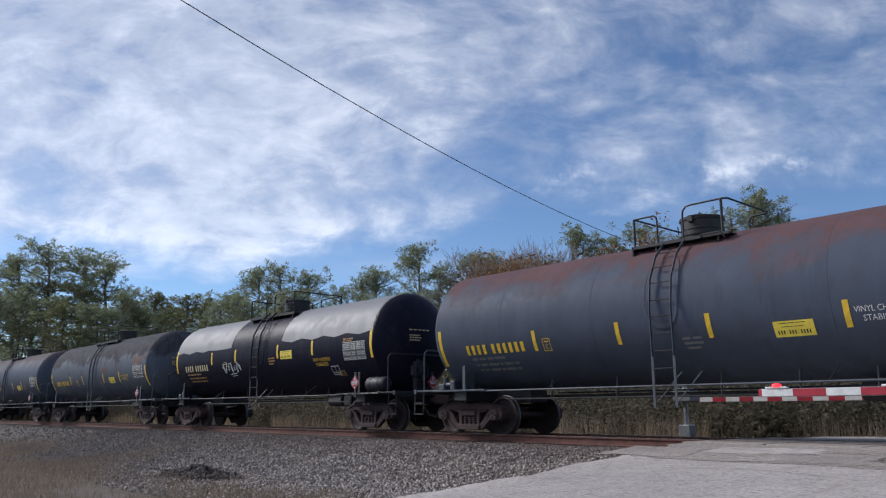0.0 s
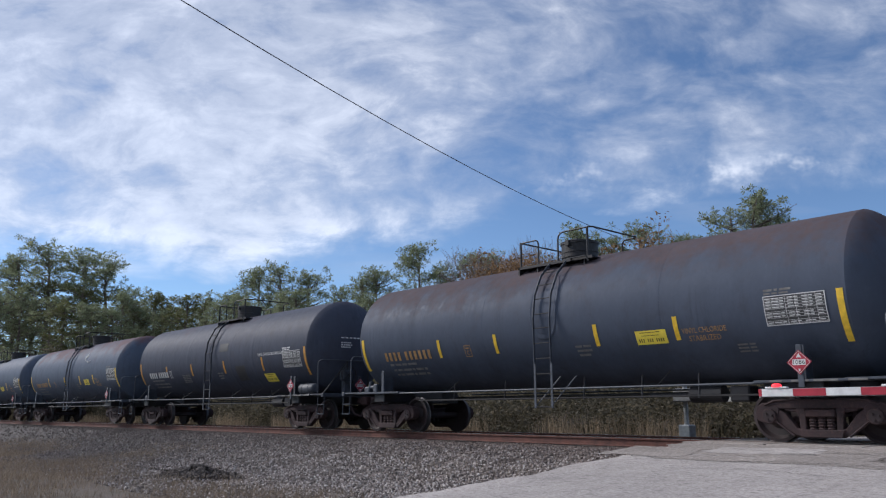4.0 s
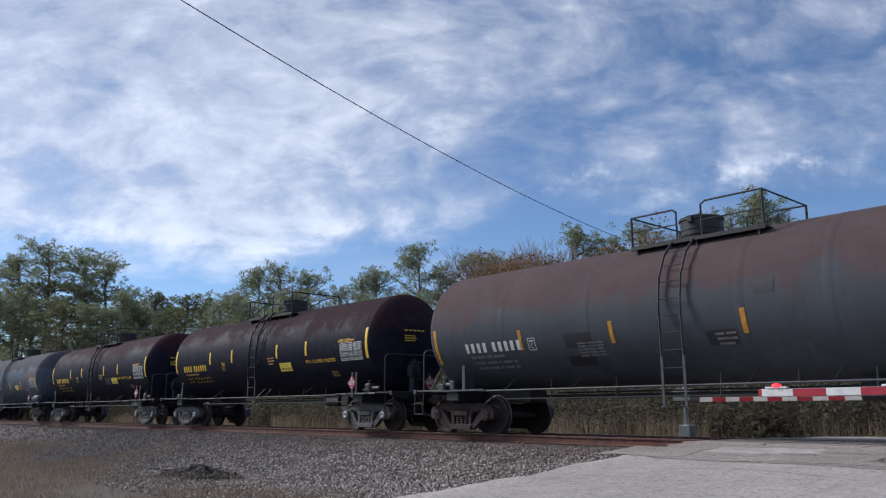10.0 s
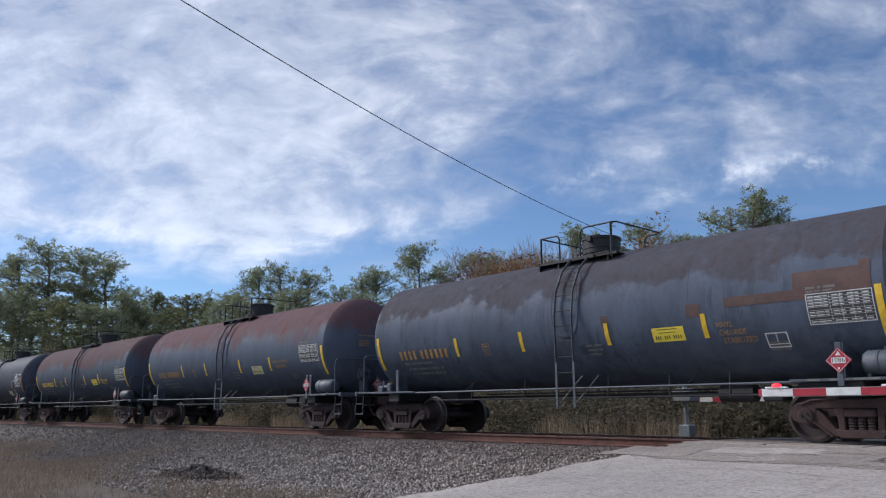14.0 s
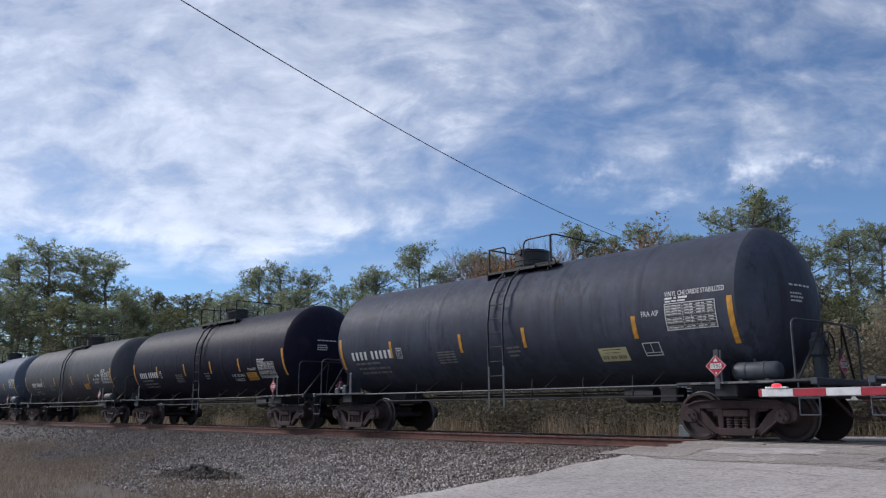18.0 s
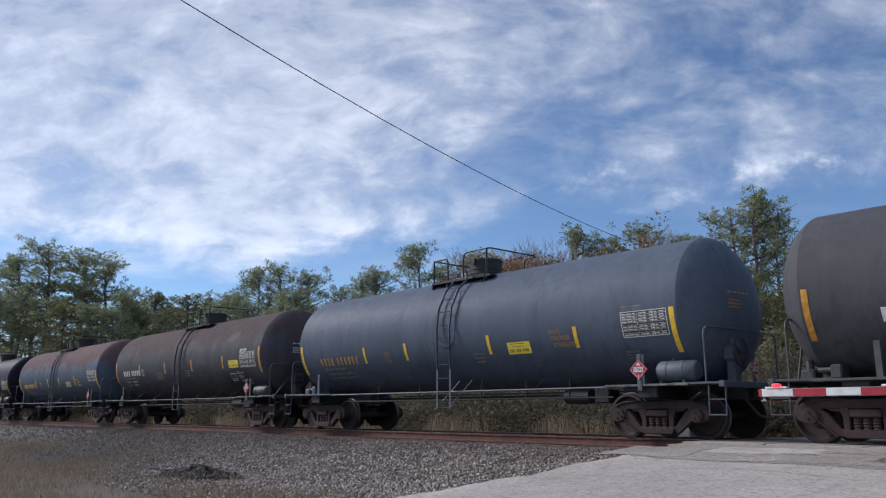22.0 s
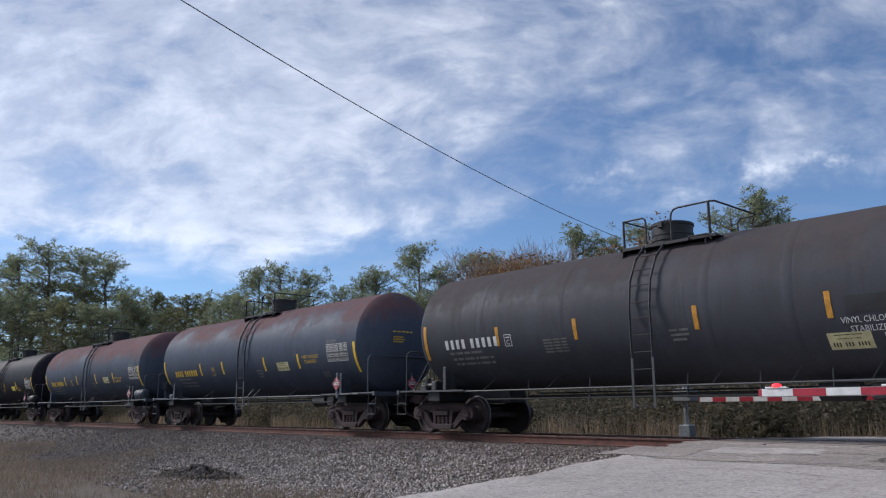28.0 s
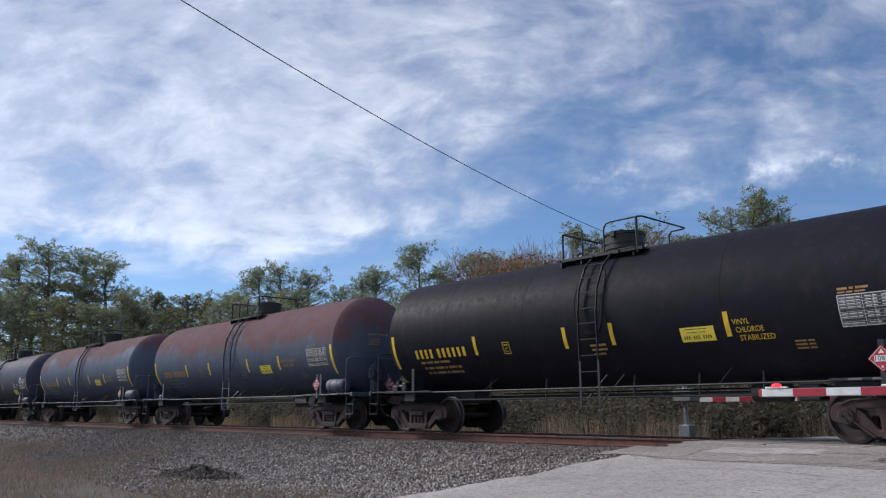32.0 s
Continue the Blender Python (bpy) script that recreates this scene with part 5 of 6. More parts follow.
CARS = [
    u(GREY, 0.5, "grey tank car with a rust-stained crown", ink=YELLOW, cargo=WHITE, strips=(-3.45, -1.16, 0.90, 3.40), front=6.60, lad=-0.02, plate=-3.22),
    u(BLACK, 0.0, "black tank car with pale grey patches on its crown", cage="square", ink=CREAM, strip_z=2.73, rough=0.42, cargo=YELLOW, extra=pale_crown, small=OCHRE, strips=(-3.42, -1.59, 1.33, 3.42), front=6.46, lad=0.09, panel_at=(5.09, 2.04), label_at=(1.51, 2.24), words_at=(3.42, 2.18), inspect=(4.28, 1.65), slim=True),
    u((0.108, 0.124, 0.150), 0.80, "dusty grey tank car with dark brown runs down its side", cage="square", tank=False, ink=YELLOW, streak=0.4, sharp=0.10, top=(0.040, 0.034, 0.036), strips=(-3.42, -1.62, 1.31, 3.36), front=6.44, lad=0.07, panel_at=(5.07, 2.04), label_at=(2.02, 1.88), words_at=(3.54, 2.22), brown=((5.0, 6.05, 2.60, 2.98), (1.35, 2.0, 2.38, 2.62), (3.05, 3.18, 2.35, 2.75), (6.28, 6.42, 2.78, 3.05), (-3.49, -3.35, 2.34, 2.62), (-1.72, -1.58, 2.34, 2.58), (1.20, 1.34, 2.34, 2.60))),
    u(GREY, 0.5, "plain blue-grey tank car with light dirt", top=(0.105, 0.068, 0.060), tank=False, strips=(-3.42, -1.40, 1.56, 3.48), front=6.62, lad=0.20, panel_at=(5.30, 2.02), label_at=(2.53, 1.86), words_at=(3.59, 2.11)),
    g(DARK, 0.06, "dark grey tank car with a sooty shell", body="h", lines=1, strips=(-3.93, -1.63, 1.07, 3.84), front=6.55, lad=0.09, strip_z=2.37, label_at=(3.74, 1.55), words_at=(3.60, 2.51), dark=((1.90, 2.57, 1.64, 2.15), (0.75, 1.40, 2.70, 3.00),)),
    u(BLUEGREY, 0.38, "blue-grey tank car with thin rust on top", tank=False, lines=3, extra=bird_mark, strips=(-3.42, -0.75, 1.60, 3.55), front=6.62, lad=0.17, panel_at=(5.44, 2.03), label_at=(2.20, 1.88), words_at=(3.74, 2.19)),
    u(BLUEGREY, 0.0, "clean pale blue-grey tank car", tank=False, lines=3, strips=(-3.42, -1.10, 1.36, 3.76), front=6.66, lad=0.09, panel_at=(5.47, 2.04), label_at=(2.33, 1.88), words_at=(4.42, 2.20)),
    g((0.072, 0.082, 0.092), 0.92, "dark grey tank car with a brown rusted crown", cage="square", body="h", top=(0.105, 0.066, 0.060), lines=3, over_panel=("SR 13450", (5.44, 2.62), 0.61), sticker=AMBER, bogies=6.22, strips=(-3.86, -1.30, 1.62, 4.19), front=6.77, lad=0.20, strip_z=2.39, panel_at=(5.38, 1.92), label_at=(4.45, 1.88), words_at=(4.65, 2.64), inspect=(4.84, 1.60), dark=((-2.57, -1.84, 1.91, 2.21), (-2.63, -1.90, 1.52, 1.74), (0.83, 1.43, 1.76, 2.03), (1.87, 2.25, 2.62, 2.87),)),
    u((0.0098, 0.0095, 0.0205), 0.62, "black tank car with a brown weathered crown", cage="square", tank=False, valve=True, ink=YELLOW, small=OCHRE, top=(0.036, 0.016, 0.017), strip_z=2.73, lines=1, over_panel=("DOT 105J300W", (5.01, 2.55), 0.83), strips=(-3.42, -1.71, 1.42, 3.20), front=6.39, lad=0.08, panel_at=(5.08, 2.03), label_at=(1.52, 1.85), words_at=(3.13, 2.14), slim=True, trucks=GREYTRUCK, weights=("LD LMT   179 100 LB   81 250 KG", "LT WT      83 900 LB   38 050 KG")),
    u(BLACK, 0.62, "black tank car with a faint rusty bloom on top", cage="square", tank=False, valve=True, ink=YELLOW, top=(0.045, 0.017, 0.018), small=OCHRE, strip_z=2.71, lines=1, strips=(-3.42, -1.71, 1.39, 3.16), front=6.36, lad=0.10, panel_at=(5.05, 2.00), label_at=(2.27, 1.85), words_at=(3.10, 2.12), dark=((1.44, 2.15, 1.82, 2.12),), slim=True, trucks=GREYTRUCK, weights=("LD LMT   179 100 LB   81 250 KG", "LT WT      83 900 LB   38 050 KG"), over_panel=("DOT 105J300W", (5.0, 2.54), 0.83)),
    u(BLUEGREY, 0.68, "blotchy grey tank car with purple-brown stains", sharp=0.07, top=(0.072, 0.060, 0.066), streak=0.55, lines=3, strips=(-3.42, -1.22, 1.20, 3.44), front=6.57, lad=0.17, panel_at=(5.40, 1.98), label_at=(2.28, 1.89), words_at=(3.67, 2.17), inspect=(4.56, 1.65), brown=((3.9, 5.4, 2.42, 2.60), (5.2, 6.3, 2.50, 2.90), (6.30, 6.48, 2.5, 3.0), (3.1, 3.4, 2.3, 2.55), (1.1, 1.28, 2.3, 2.5))),
    u(BLUEGREY, 0.72, "grey tank car with a red-brown rusted crown", top=RUSTRED, sticker=PALELABEL, strips=(-3.42, -1.40, 1.30, 3.39), front=6.57, panel_at=(5.30, 2.09), words_at=(3.63, 2.22)),
    u(GREY, 0.85, "grey tank car rusted red over its upper half", sharp=0.14, ink=YELLOW, top=(0.118, 0.064, 0.056), strips=(-3.42, -1.63, 1.26, 3.23), front=6.65, lad=0.08, panel_at=(5.48, 1.98), label_at=(2.25, 1.84), words_at=(3.46, 2.10)),
    g(DARK, 0.08, "dark grey tank car with black drip streaks", streak=0.7, lines=1, sticker=PALELABEL, strips=(-3.86, -1.07, 1.06, 4.08), front=6.20, lad=0.29, strip_z=2.44, panel_at=(4.83, 2.09), label_at=(3.04, 1.58), words_at=(4.84, 2.85), inspect=(4.16, 1.64), over_panel=("FRA AIP", (4.29, 2.40), 0.40), words_wide=0.051),
    g(BLACK, 0.0, "clean black tank car with white lettering", cage="square", tank=False, rough=0.5, over_panel=("FRA-AIP", (3.82, 1.95), 0.57), sticker=AMBER, strips=(-3.86, -1.22, 1.04, 3.24), front=6.27, lad=0.25, strip_z=2.40, panel_at=(4.55, 1.68), label_at=(3.63, 1.63), words_at=(2.55, 1.87)),
    g((0.082, 0.086, 0.092), 0.06, "mid-grey tank car with sooty smudges", body="m", streak=0.45, over_panel=("SR 13450", (4.84, 2.23), 0.63), sticker=AMBER, bogies=6.22, strips=(-3.86, -1.57, 1.27, 3.86), front=6.87, lad=0.21, strip_z=2.39, panel_at=(5.66, 1.90), label_at=(2.99, 1.68), words_at=(4.42, 2.16), dark=((4.29, 4.77, 2.25, 2.37), (4.29, 4.39, 1.95, 2.15), (-1.55, -1.20, 1.25, 1.79),), weights=("LD LMT   179100 LB", "LT WT      83900 LB")),
    u(BLUEGREY, 0.0, "pale blue-grey tank car with a smooth shell", lines=3, strips=(-3.42, -1.57, 1.58, 4.23), front=6.65, lad=0.13, panel_at=(5.46, 2.02), label_at=(2.17, 1.86), words_at=(3.50, 2.33)),
    g((0.080, 0.082, 0.090), 0.75, "dark grey tank car with brown-tinged shell", body="h", top=(0.085, 0.060, 0.060), streak=0.55, strips=(-3.86, -1.23, 1.28, 3.87), front=6.55, lad=0.26, strip_z=2.55, panel_at=(5.19, 2.09), label_at=(4.33, 2.10), words_at=(4.80, 1.97), inspect=(4.28, 1.65), dark=((1.99, 2.68, 1.98, 2.29), (3.75, 5.45, 1.30, 2.02),), weights=("LD LMT   179200 LB", "LT WT      83700 LB"), lines=4),
    u(BLUEGREY, 0.78, "blue-grey tank car with rusted upper side", sharp=0.12, tank=False, top=(0.135, 0.07, 0.062), streak=0.45, lines=3, ink=YELLOW, sticker=PALELABEL, strips=(-3.42, -1.13, 0.78, 3.33), front=6.54, lad=0.11, panel_at=(5.31, 2.05), label_at=(1.87, 1.85), words_at=(3.54, 2.23)),
    u(BLACK, 0.05, "satin black tank car with yellow lettering", ink=YELLOW, small=OCHRE, rough=0.45, strips=(-3.42, -1.40, 1.30, 3.40), front=6.69, panel_at=(5.34, 1.97)),
    g((0.062, 0.066, 0.074), 0.55, "dark grey tank car with dull brown top", tank=False, body="h", top=(0.072, 0.058, 0.055), sticker=PALELABEL, bogies=6.22, strips=(-3.86, -1.52, 1.38, 3.85), front=6.45, lad=0.23, strip_z=2.52, panel_at=(5.29, 1.89), label_at=(3.70, 1.56), words_at=(4.00, 2.07), inspect=(4.61, 1.53), dark=((4.12, 5.10, 2.12, 2.41),)),
    u(GREY, 0.5, "grey tank car with rust spread along its top", tank=False, ink=YELLOW, sticker=PALELABEL, strips=(-3.42, -1.64, 1.39, 3.54), front=6.63, lad=0.07, panel_at=(5.21, 2.03), label_at=(2.19, 1.87), words_at=(3.78, 2.29)),
    u(GREY, 0.68, "slate grey tank car with reddish rusted crown", top=RUSTRED, ink=YELLOW, sticker=PALELABEL, strips=(-3.42, -1.58, 1.16, 3.47), front=6.59, lad=0.10, panel_at=(5.44, 1.99), label_at=(2.15, 1.90), words_at=(3.55, 2.14)),
    u((0.015, 0.0145, 0.021), 0.0, "black tank car with crisp yellow lettering", ink=YELLOW, lines=3, small=OCHRE, strips=(-3.42, -0.60, 0.65, 3.23), front=6.56, lad=0.16, panel_at=(5.25, 1.91), label_at=(2.24, 1.85), words_at=(3.34, 2.20)),
    u(BLUEGREY, 0.95, "tank car rusted red over nearly all its shell", top=(0.155, 0.066, 0.060)),
    u(BLUEGREY, 0.7, "grey tank car with pinkish rust on its crown", top=RUSTRED),
    g(DARK, 0.2, "dark grey tank car with dusty shell"),
    u(BLACK, 0.2, "black tank car with dusty shell"),
]
FIRST_AT = -8.57            # middle of the first car at the start
PITCH = (16.07, 16.07, 16.02, 16.28, 16.23, 15.95, 16.21, 16.2, 16.0, 16.11, 16.0, 16.11, 16.09, 15.82, 16.09, 16.11, 15.95, 15.87, 16.15, 16.39, 16.27, 16.06, 16.07, 16.09, 16.09, 16.09, 16.09)      # from each car to the next
TRAIN = []
for k, spec in enumerate(CARS):
    spec["seed"] = k + 1
    spec["x"] = FIRST_AT - sum(PITCH[:k])
    TRAIN.append(tank_car(spec))


# ---- crossing gates and mast ----
def gate_arm(x0, x1, y, z, high, label):
    ob = new("crossing_gate")
    tagged(ob, label, "crossing gate", "gate arms of the crossing")
    n, x = 0, x0
    while x < x1:
        bm = bmesh.new()
        w = 0.357 if n else 0.04
        box(bm, x, min(x + w, x1), y - 0.02, y + 0.02, z - high / 2, z + high / 2, 0.003)
        part("stripe", bm, RED if n % 2 == 0 else WHITE, ob)
        x += w
        n += 1
    bm = bmesh.new()
    box(bm, x0, x1, y + 0.0205, y + 0.045, z + high / 2 - 0.02, z + high / 2 + 0.006)
    box(bm, x0, x1, y + 0.0205, y + 0.045, z - high / 2 - 0.006, z - high / 2 + 0.02)
    part("stiffener", bm, GALV, ob)
    return ob


LAMP_RED = glow("lit red lens", (1.0, 0.03, 0.04), 1.0)


def gate_lamp(gate, x, y, z):
    bm = bmesh.new()
    box(bm, x - 0.125, x + 0.125, y - 0.03, y + 0.03, z, z + 0.020, 0.005)
    base = part("lamp_base", bm, SIGNWHITE, gate)
    bm = bmesh.new()
    lathe(bm, [(z + 0.020, 0.056), (z + 0.030, 0.054), (z + 0.050, 0.045), (z + 0.057, 0.02)], 14, "z", (x, y, 0))
    part("lens", bm, LAMP_RED, base, "lit red lens")


near_gate = gate_arm(-4.39, 6.2, 8.85, 0.749, 0.080, "lowered red and white gate arm with lit tip lamp")
gate_lamp(near_gate, -4.18, 8.85, 0.795)
gate_lamp(near_gate, -2.95, 8.85, 0.795)
far_gate = gate_arm(-10.9, 0.5, 18.7, 0.83, 0.11, "lowered red and white striped gate arm beyond the track")


DARKRED = plain("unlit red lens", (0.10, 0.008, 0.010), 0.25, 0.0, 0.1, 4.0, 0.0)


def mast(x, y, z0):
    ob = new("crossing_signal")
    tagged(ob, "grey steel crossing signal mast with lamps and signs", "crossing signal")
    bm = bmesh.new()
    box(bm, x - 0.16, x + 0.16, y - 0.16, y + 0.16, z0 - 0.25, z0 + 0.28, 0.02)
    part("base", bm, GALV, ob)
    bm = bmesh.new()
    rod(bm, (x, y, z0), (x, y, 4.6), 0.062, 14)
    part("pole", bm, GALV, ob)
    bm = bmesh.new()
    box(bm, x - 0.25, x + 0.28, y - 0.2, y + 0.2, 0.78, 1.12, 0.03)
    part("gate_machine", bm, GALV, ob)
    bm = bmesh.new()
    rod(bm, (x - 0.75, y - 0.08, 2.45), (x + 0.75, y - 0.08, 2.45), 0.035, 8)
    part("cross_arm", bm, GALV, ob)
    for s in (-1, 1):
        cx = x + s * 0.55
        bm = bmesh.new()
        lathe(bm, [(y - 0.14, 0.30), (y - 0.12, 0.30)], 24, "y", (cx, 0, 2.45))
        back = part("backing_disc", bm, LABELBLACK, ob)
        bm = bmesh.new()
        lathe(bm, [(y - 0.20, 0.06), (y - 0.19, 0.13), (y - 0.15, 0.145)], 20, "y", (cx, 0, 2.45))
        part("lens", bm, LAMP_RED if s > 0 else DARKRED, back, "lit red lens" if s > 0 else "dark red lens")
        bm = bmesh.new()
        for i in range(9):
            a, b = radians(20 + i * 15.5), radians(20 + (i + 1) * 15.5)
            box(bm, cx + 0.16 * math.cos((a + b) / 2) - 0.024, cx + 0.16 * math.cos((a + b) / 2) + 0.024, y - 0.42, y - 0.14, 2.45 + 0.16 * math.sin((a + b) / 2) - 0.01, 2.45 + 0.16 * math.sin((a + b) / 2) + 0.01)
        part("hood", bm, LABELBLACK, back)
    for turn in (45, -45):
        bm = bmesh.new()
        box(bm, -0.61, 0.61, -0.012, 0.012, -0.115, 0.115, 0.004)
        bmesh.ops.transform(bm, matrix=Matrix.Translation((x + 0.34, y - 0.09 - (0.026 if turn < 0 else 0), 3.74)) @ Matrix.Rotation(radians(turn), 4, "Y"), verts=bm.verts)
        blade = part("crossbuck_blade", bm, SIGNWHITE, ob, "white crossbuck blade")
        for word, at, wide in (("RAIL", -0.56, 0.40), ("ROAD", 0.16, 0.40)) if turn > 0 else (("CROSSING", -0.54, 1.08),):
            m = Matrix.Translation((x + 0.34, y - 0.106 - (0.026 if turn < 0 else 0), 3.74)) @ Matrix.Rotation(radians(turn), 4, "Y") @ Matrix.Translation((at, 0, -0.065))
            place("sign_lettering", letter_mesh(word, wide, 0.13), LABELBLACK, blade, m)
    bm = bmesh.new()
    lathe(bm, [(4.40, 0.075), (4.44, 0.11), (4.72, 0.11), (4.76, 0.06)], 14, "z", (x, y, 0))
    rod(bm, (x, y - 0.10, 4.58), (x, y - 0.125, 4.58), 0.05, 12)
    box(bm, x - 0.02, x + 0.36, y - 0.08, y - 0.04, 3.70, 3.78)
    part("bell", bm, SIGNWHITE, ob)
    return ob


mast(-11.33, 18.78, -0.08)

bm = bmesh.new()
rod(bm, (-8.35, 23.0, -0.75), (-9.0, 23.2, 1.0), 0.03, 8)
tagged(part("marker_stake", bm, GALV), "leaning pale grey marker stake in the weeds", "stake")

def road_patch(cx, cy, rx, ry, seed, mat, label, lift=0.009):
    """A thin ragged overlay that follows the road's surface."""
    step, cells, index, verts, faces = 0.05, [], {}, [], []

    def corner(i, j):
        if (i, j) not in index:
            index[i, j] = len(verts)
            x, y = cx + i * step, cy + j * step
            verts.append((x, y, road_top(x, y) + lift))
        return index[i, j]

    for i in range(int(-1.4 * rx / step), int(1.4 * rx / step)):
        for j in range(int(-1.4 * ry / step), int(1.4 * ry / step)):
            x, y = i * step, j * step
            d = max(abs(x) / rx, abs(y) / ry) + 0.28 * noise.noise((x * 1.6 + seed, y * 1.6, 1)) + 0.12 * noise.noise((x * 7 + seed, y * 7, 4))
            if d < 1:
                faces.append((corner(i, j), corner(i + 1, j), corner(i + 1, j + 1), corner(i, j + 1)))
    tagged(place("road_patch", from_lists("road_patch", verts, faces, True), mat), label, "asphalt patch", "patches on the road", "structure")


road_patch(-2.4, 12.55, 5.6, 0.72, 57, PATCH, "long brown strip of broken asphalt beside the track", 0.005)
road_patch(-5.2, 11.55, 2.3, 0.22, 58, PATCH, "brown strip of broken asphalt with ragged edges", 0.005)
for i, (cx, cy, rx, ry, mat) in enumerate(((-7.9, 12.0, 0.75, 0.5, PATCH), (-6.2, 12.5, 0.9, 0.35, SLAB), (-5.0, 11.9, 0.9, 0.42, PATCH), (-4.6, 12.75, 0.8, 0.22, PATCH), (-3.3, 12.2, 1.1, 0.4, SLAB), (-1.6, 11.9, 1.3, 0.5, PATCH), (0.6, 12.4, 1.2, 0.4, PATCH))):
    road_patch(cx, cy, rx, ry, 60 + i, mat, "brown asphalt patch with ragged edges" if mat == PATCH else "pale broken slab of patched asphalt")


def crack(points, seed):
    rng = random.Random(seed)
    pts = []
    for (xa, ya), (xb, yb) in zip(points, points[1:]):
        n = max(2, int(math.hypot(xb - xa, yb - ya) / 0.12))
        pts += [(xa + (xb - xa) * i / n + rng.gauss(0, 0.035), ya + (yb - ya) * i / n + rng.gauss(0, 0.035)) for i in range(n)]
    verts, faces = [], []
    for i, (x, y) in enumerate(pts):
        a, b = pts[max(0, i - 1)], pts[min(len(pts) - 1, i + 1)]
        d = Vector((b[0] - a[0], b[1] - a[1], 0)).normalized() * rng.uniform(0.003, 0.009)
        z = road_top(x, y) + 0.013
        verts += [(x - d.y, y + d.x, z), (x + d.y, y - d.x, z)]
    faces = [(2 * i, 2 * i + 1, 2 * i + 3, 2 * i + 2) for i in range(len(pts) - 1)]
    tagged(place("road_crack", from_lists("road_crack", verts, faces), TAR), "dark ragged crack in the road", "crack", "cracks in the road", "structure")


for i, line in enumerate((((-8.0, 11.45), (-6.4, 11.3), (-4.6, 11.45), (-2.4, 11.2), (0.6, 11.4)), ((-7.6, 10.75), (-6.2, 10.6), (-5.4, 10.75), (-4.2, 10.5)), ((-6.0, 12.9), (-5.0, 12.6), (-3.6, 12.85), (-1.2, 12.6)), ((-3.4, 10.9), (-1.8, 10.7)))):
    crack(line, 80 + i)


# overhead cable
cu = bpy.data.curves.new("overhead_cable", "CURVE")
cu.dimensions, cu.bevel_depth, cu.bevel_resolution = "3D", 0.020, 1
sp = cu.splines.new("POLY")
a, b = Vector((-24.59, 10.09, 14.47)), Vector((-32.77, 45.75, 12.89))
ts = [-1.2 + i * 0.1 for i in range(25)]
sp.points.add(len(ts) - 1)
for p, t in zip(sp.points, ts):
    q = a.lerp(b, t)
    p.co = (q.x, q.y, q.z - 4 * 0.55 * t * (1 - t), 1)
cable = new("overhead_cable", cu)
cu.materials.append(CABLE)
tagged(cable, "single black overhead cable with a slight sag", "cable")


# ---- woods ----
def blob_leaves(rng, centre, radius, count, size, flat=0.75):
    """Small crossed leaf faces thrown round a centre."""
    verts, faces = [], []
    for _ in range(count):
        d = Vector((rng.gauss(0, 1), rng.gauss(0, 1), rng.gauss(0, 1)))
        d.normalize()
        p = Vector(centre) + Vector((d.x, d.y, d.z * flat)) * radius * (rng.random() ** 0.45)
        s = size * rng.uniform(0.6, 1.3)
        a = Vector((rng.gauss(0, 1), rng.gauss(0, 1), rng.gauss(0, 0.7))).normalized() * s
        b = Vector((rng.gauss(0, 1), rng.gauss(0, 1), rng.gauss(0, 0.7))).normalized() * s * 0.7
        k = len(verts)
        verts += [tuple(p - a * 0.5), tuple(p + b * 0.5), tuple(p + a * 0.7), tuple(p - b * 0.5)]
        faces.append((k, k + 1, k + 2, k + 3))
    return verts, faces


def limb(verts, faces, a, b, r0, r1, n=5):
    a, b = Vector(a), Vector(b)
    q = (b - a).to_track_quat("Z", "Y")
    k = len(verts)
    for p, r in ((a, r0), (b, r1)):
        for i in range(n):
            t = 2 * math.pi * i / n
            verts.append(tuple(p + q @ Vector((r * math.cos(t), r * math.sin(t), 0))))
    for i in range(n):
        j = (i + 1) % n
        faces.append((k + i, k + j, k + n + j, k + n + i))


def needle_tuft(rng, lv, lf, c, radius, count, size):
    """A pompom of narrow needle sprays round the end of a twig."""
    for _ in range(count):
        d = Vector((rng.gauss(0, 1), rng.gauss(0, 1), rng.gauss(0.25, 0.9))).normalized()
        p = c + d * radius * rng.uniform(0.1, 0.55)
        q = p + d * size * rng.uniform(0.8, 1.5)
        w = d.cross(Vector((rng.gauss(0, 1), rng.gauss(0, 1), rng.gauss(0, 1)))).normalized() * size * 0.16
        k = len(lv)
        lv += [tuple(p - w * 0.4), tuple(p + w * 0.4), tuple(q + w), tuple(q - w)]
        lf.append((k, k + 1, k + 2, k + 3))


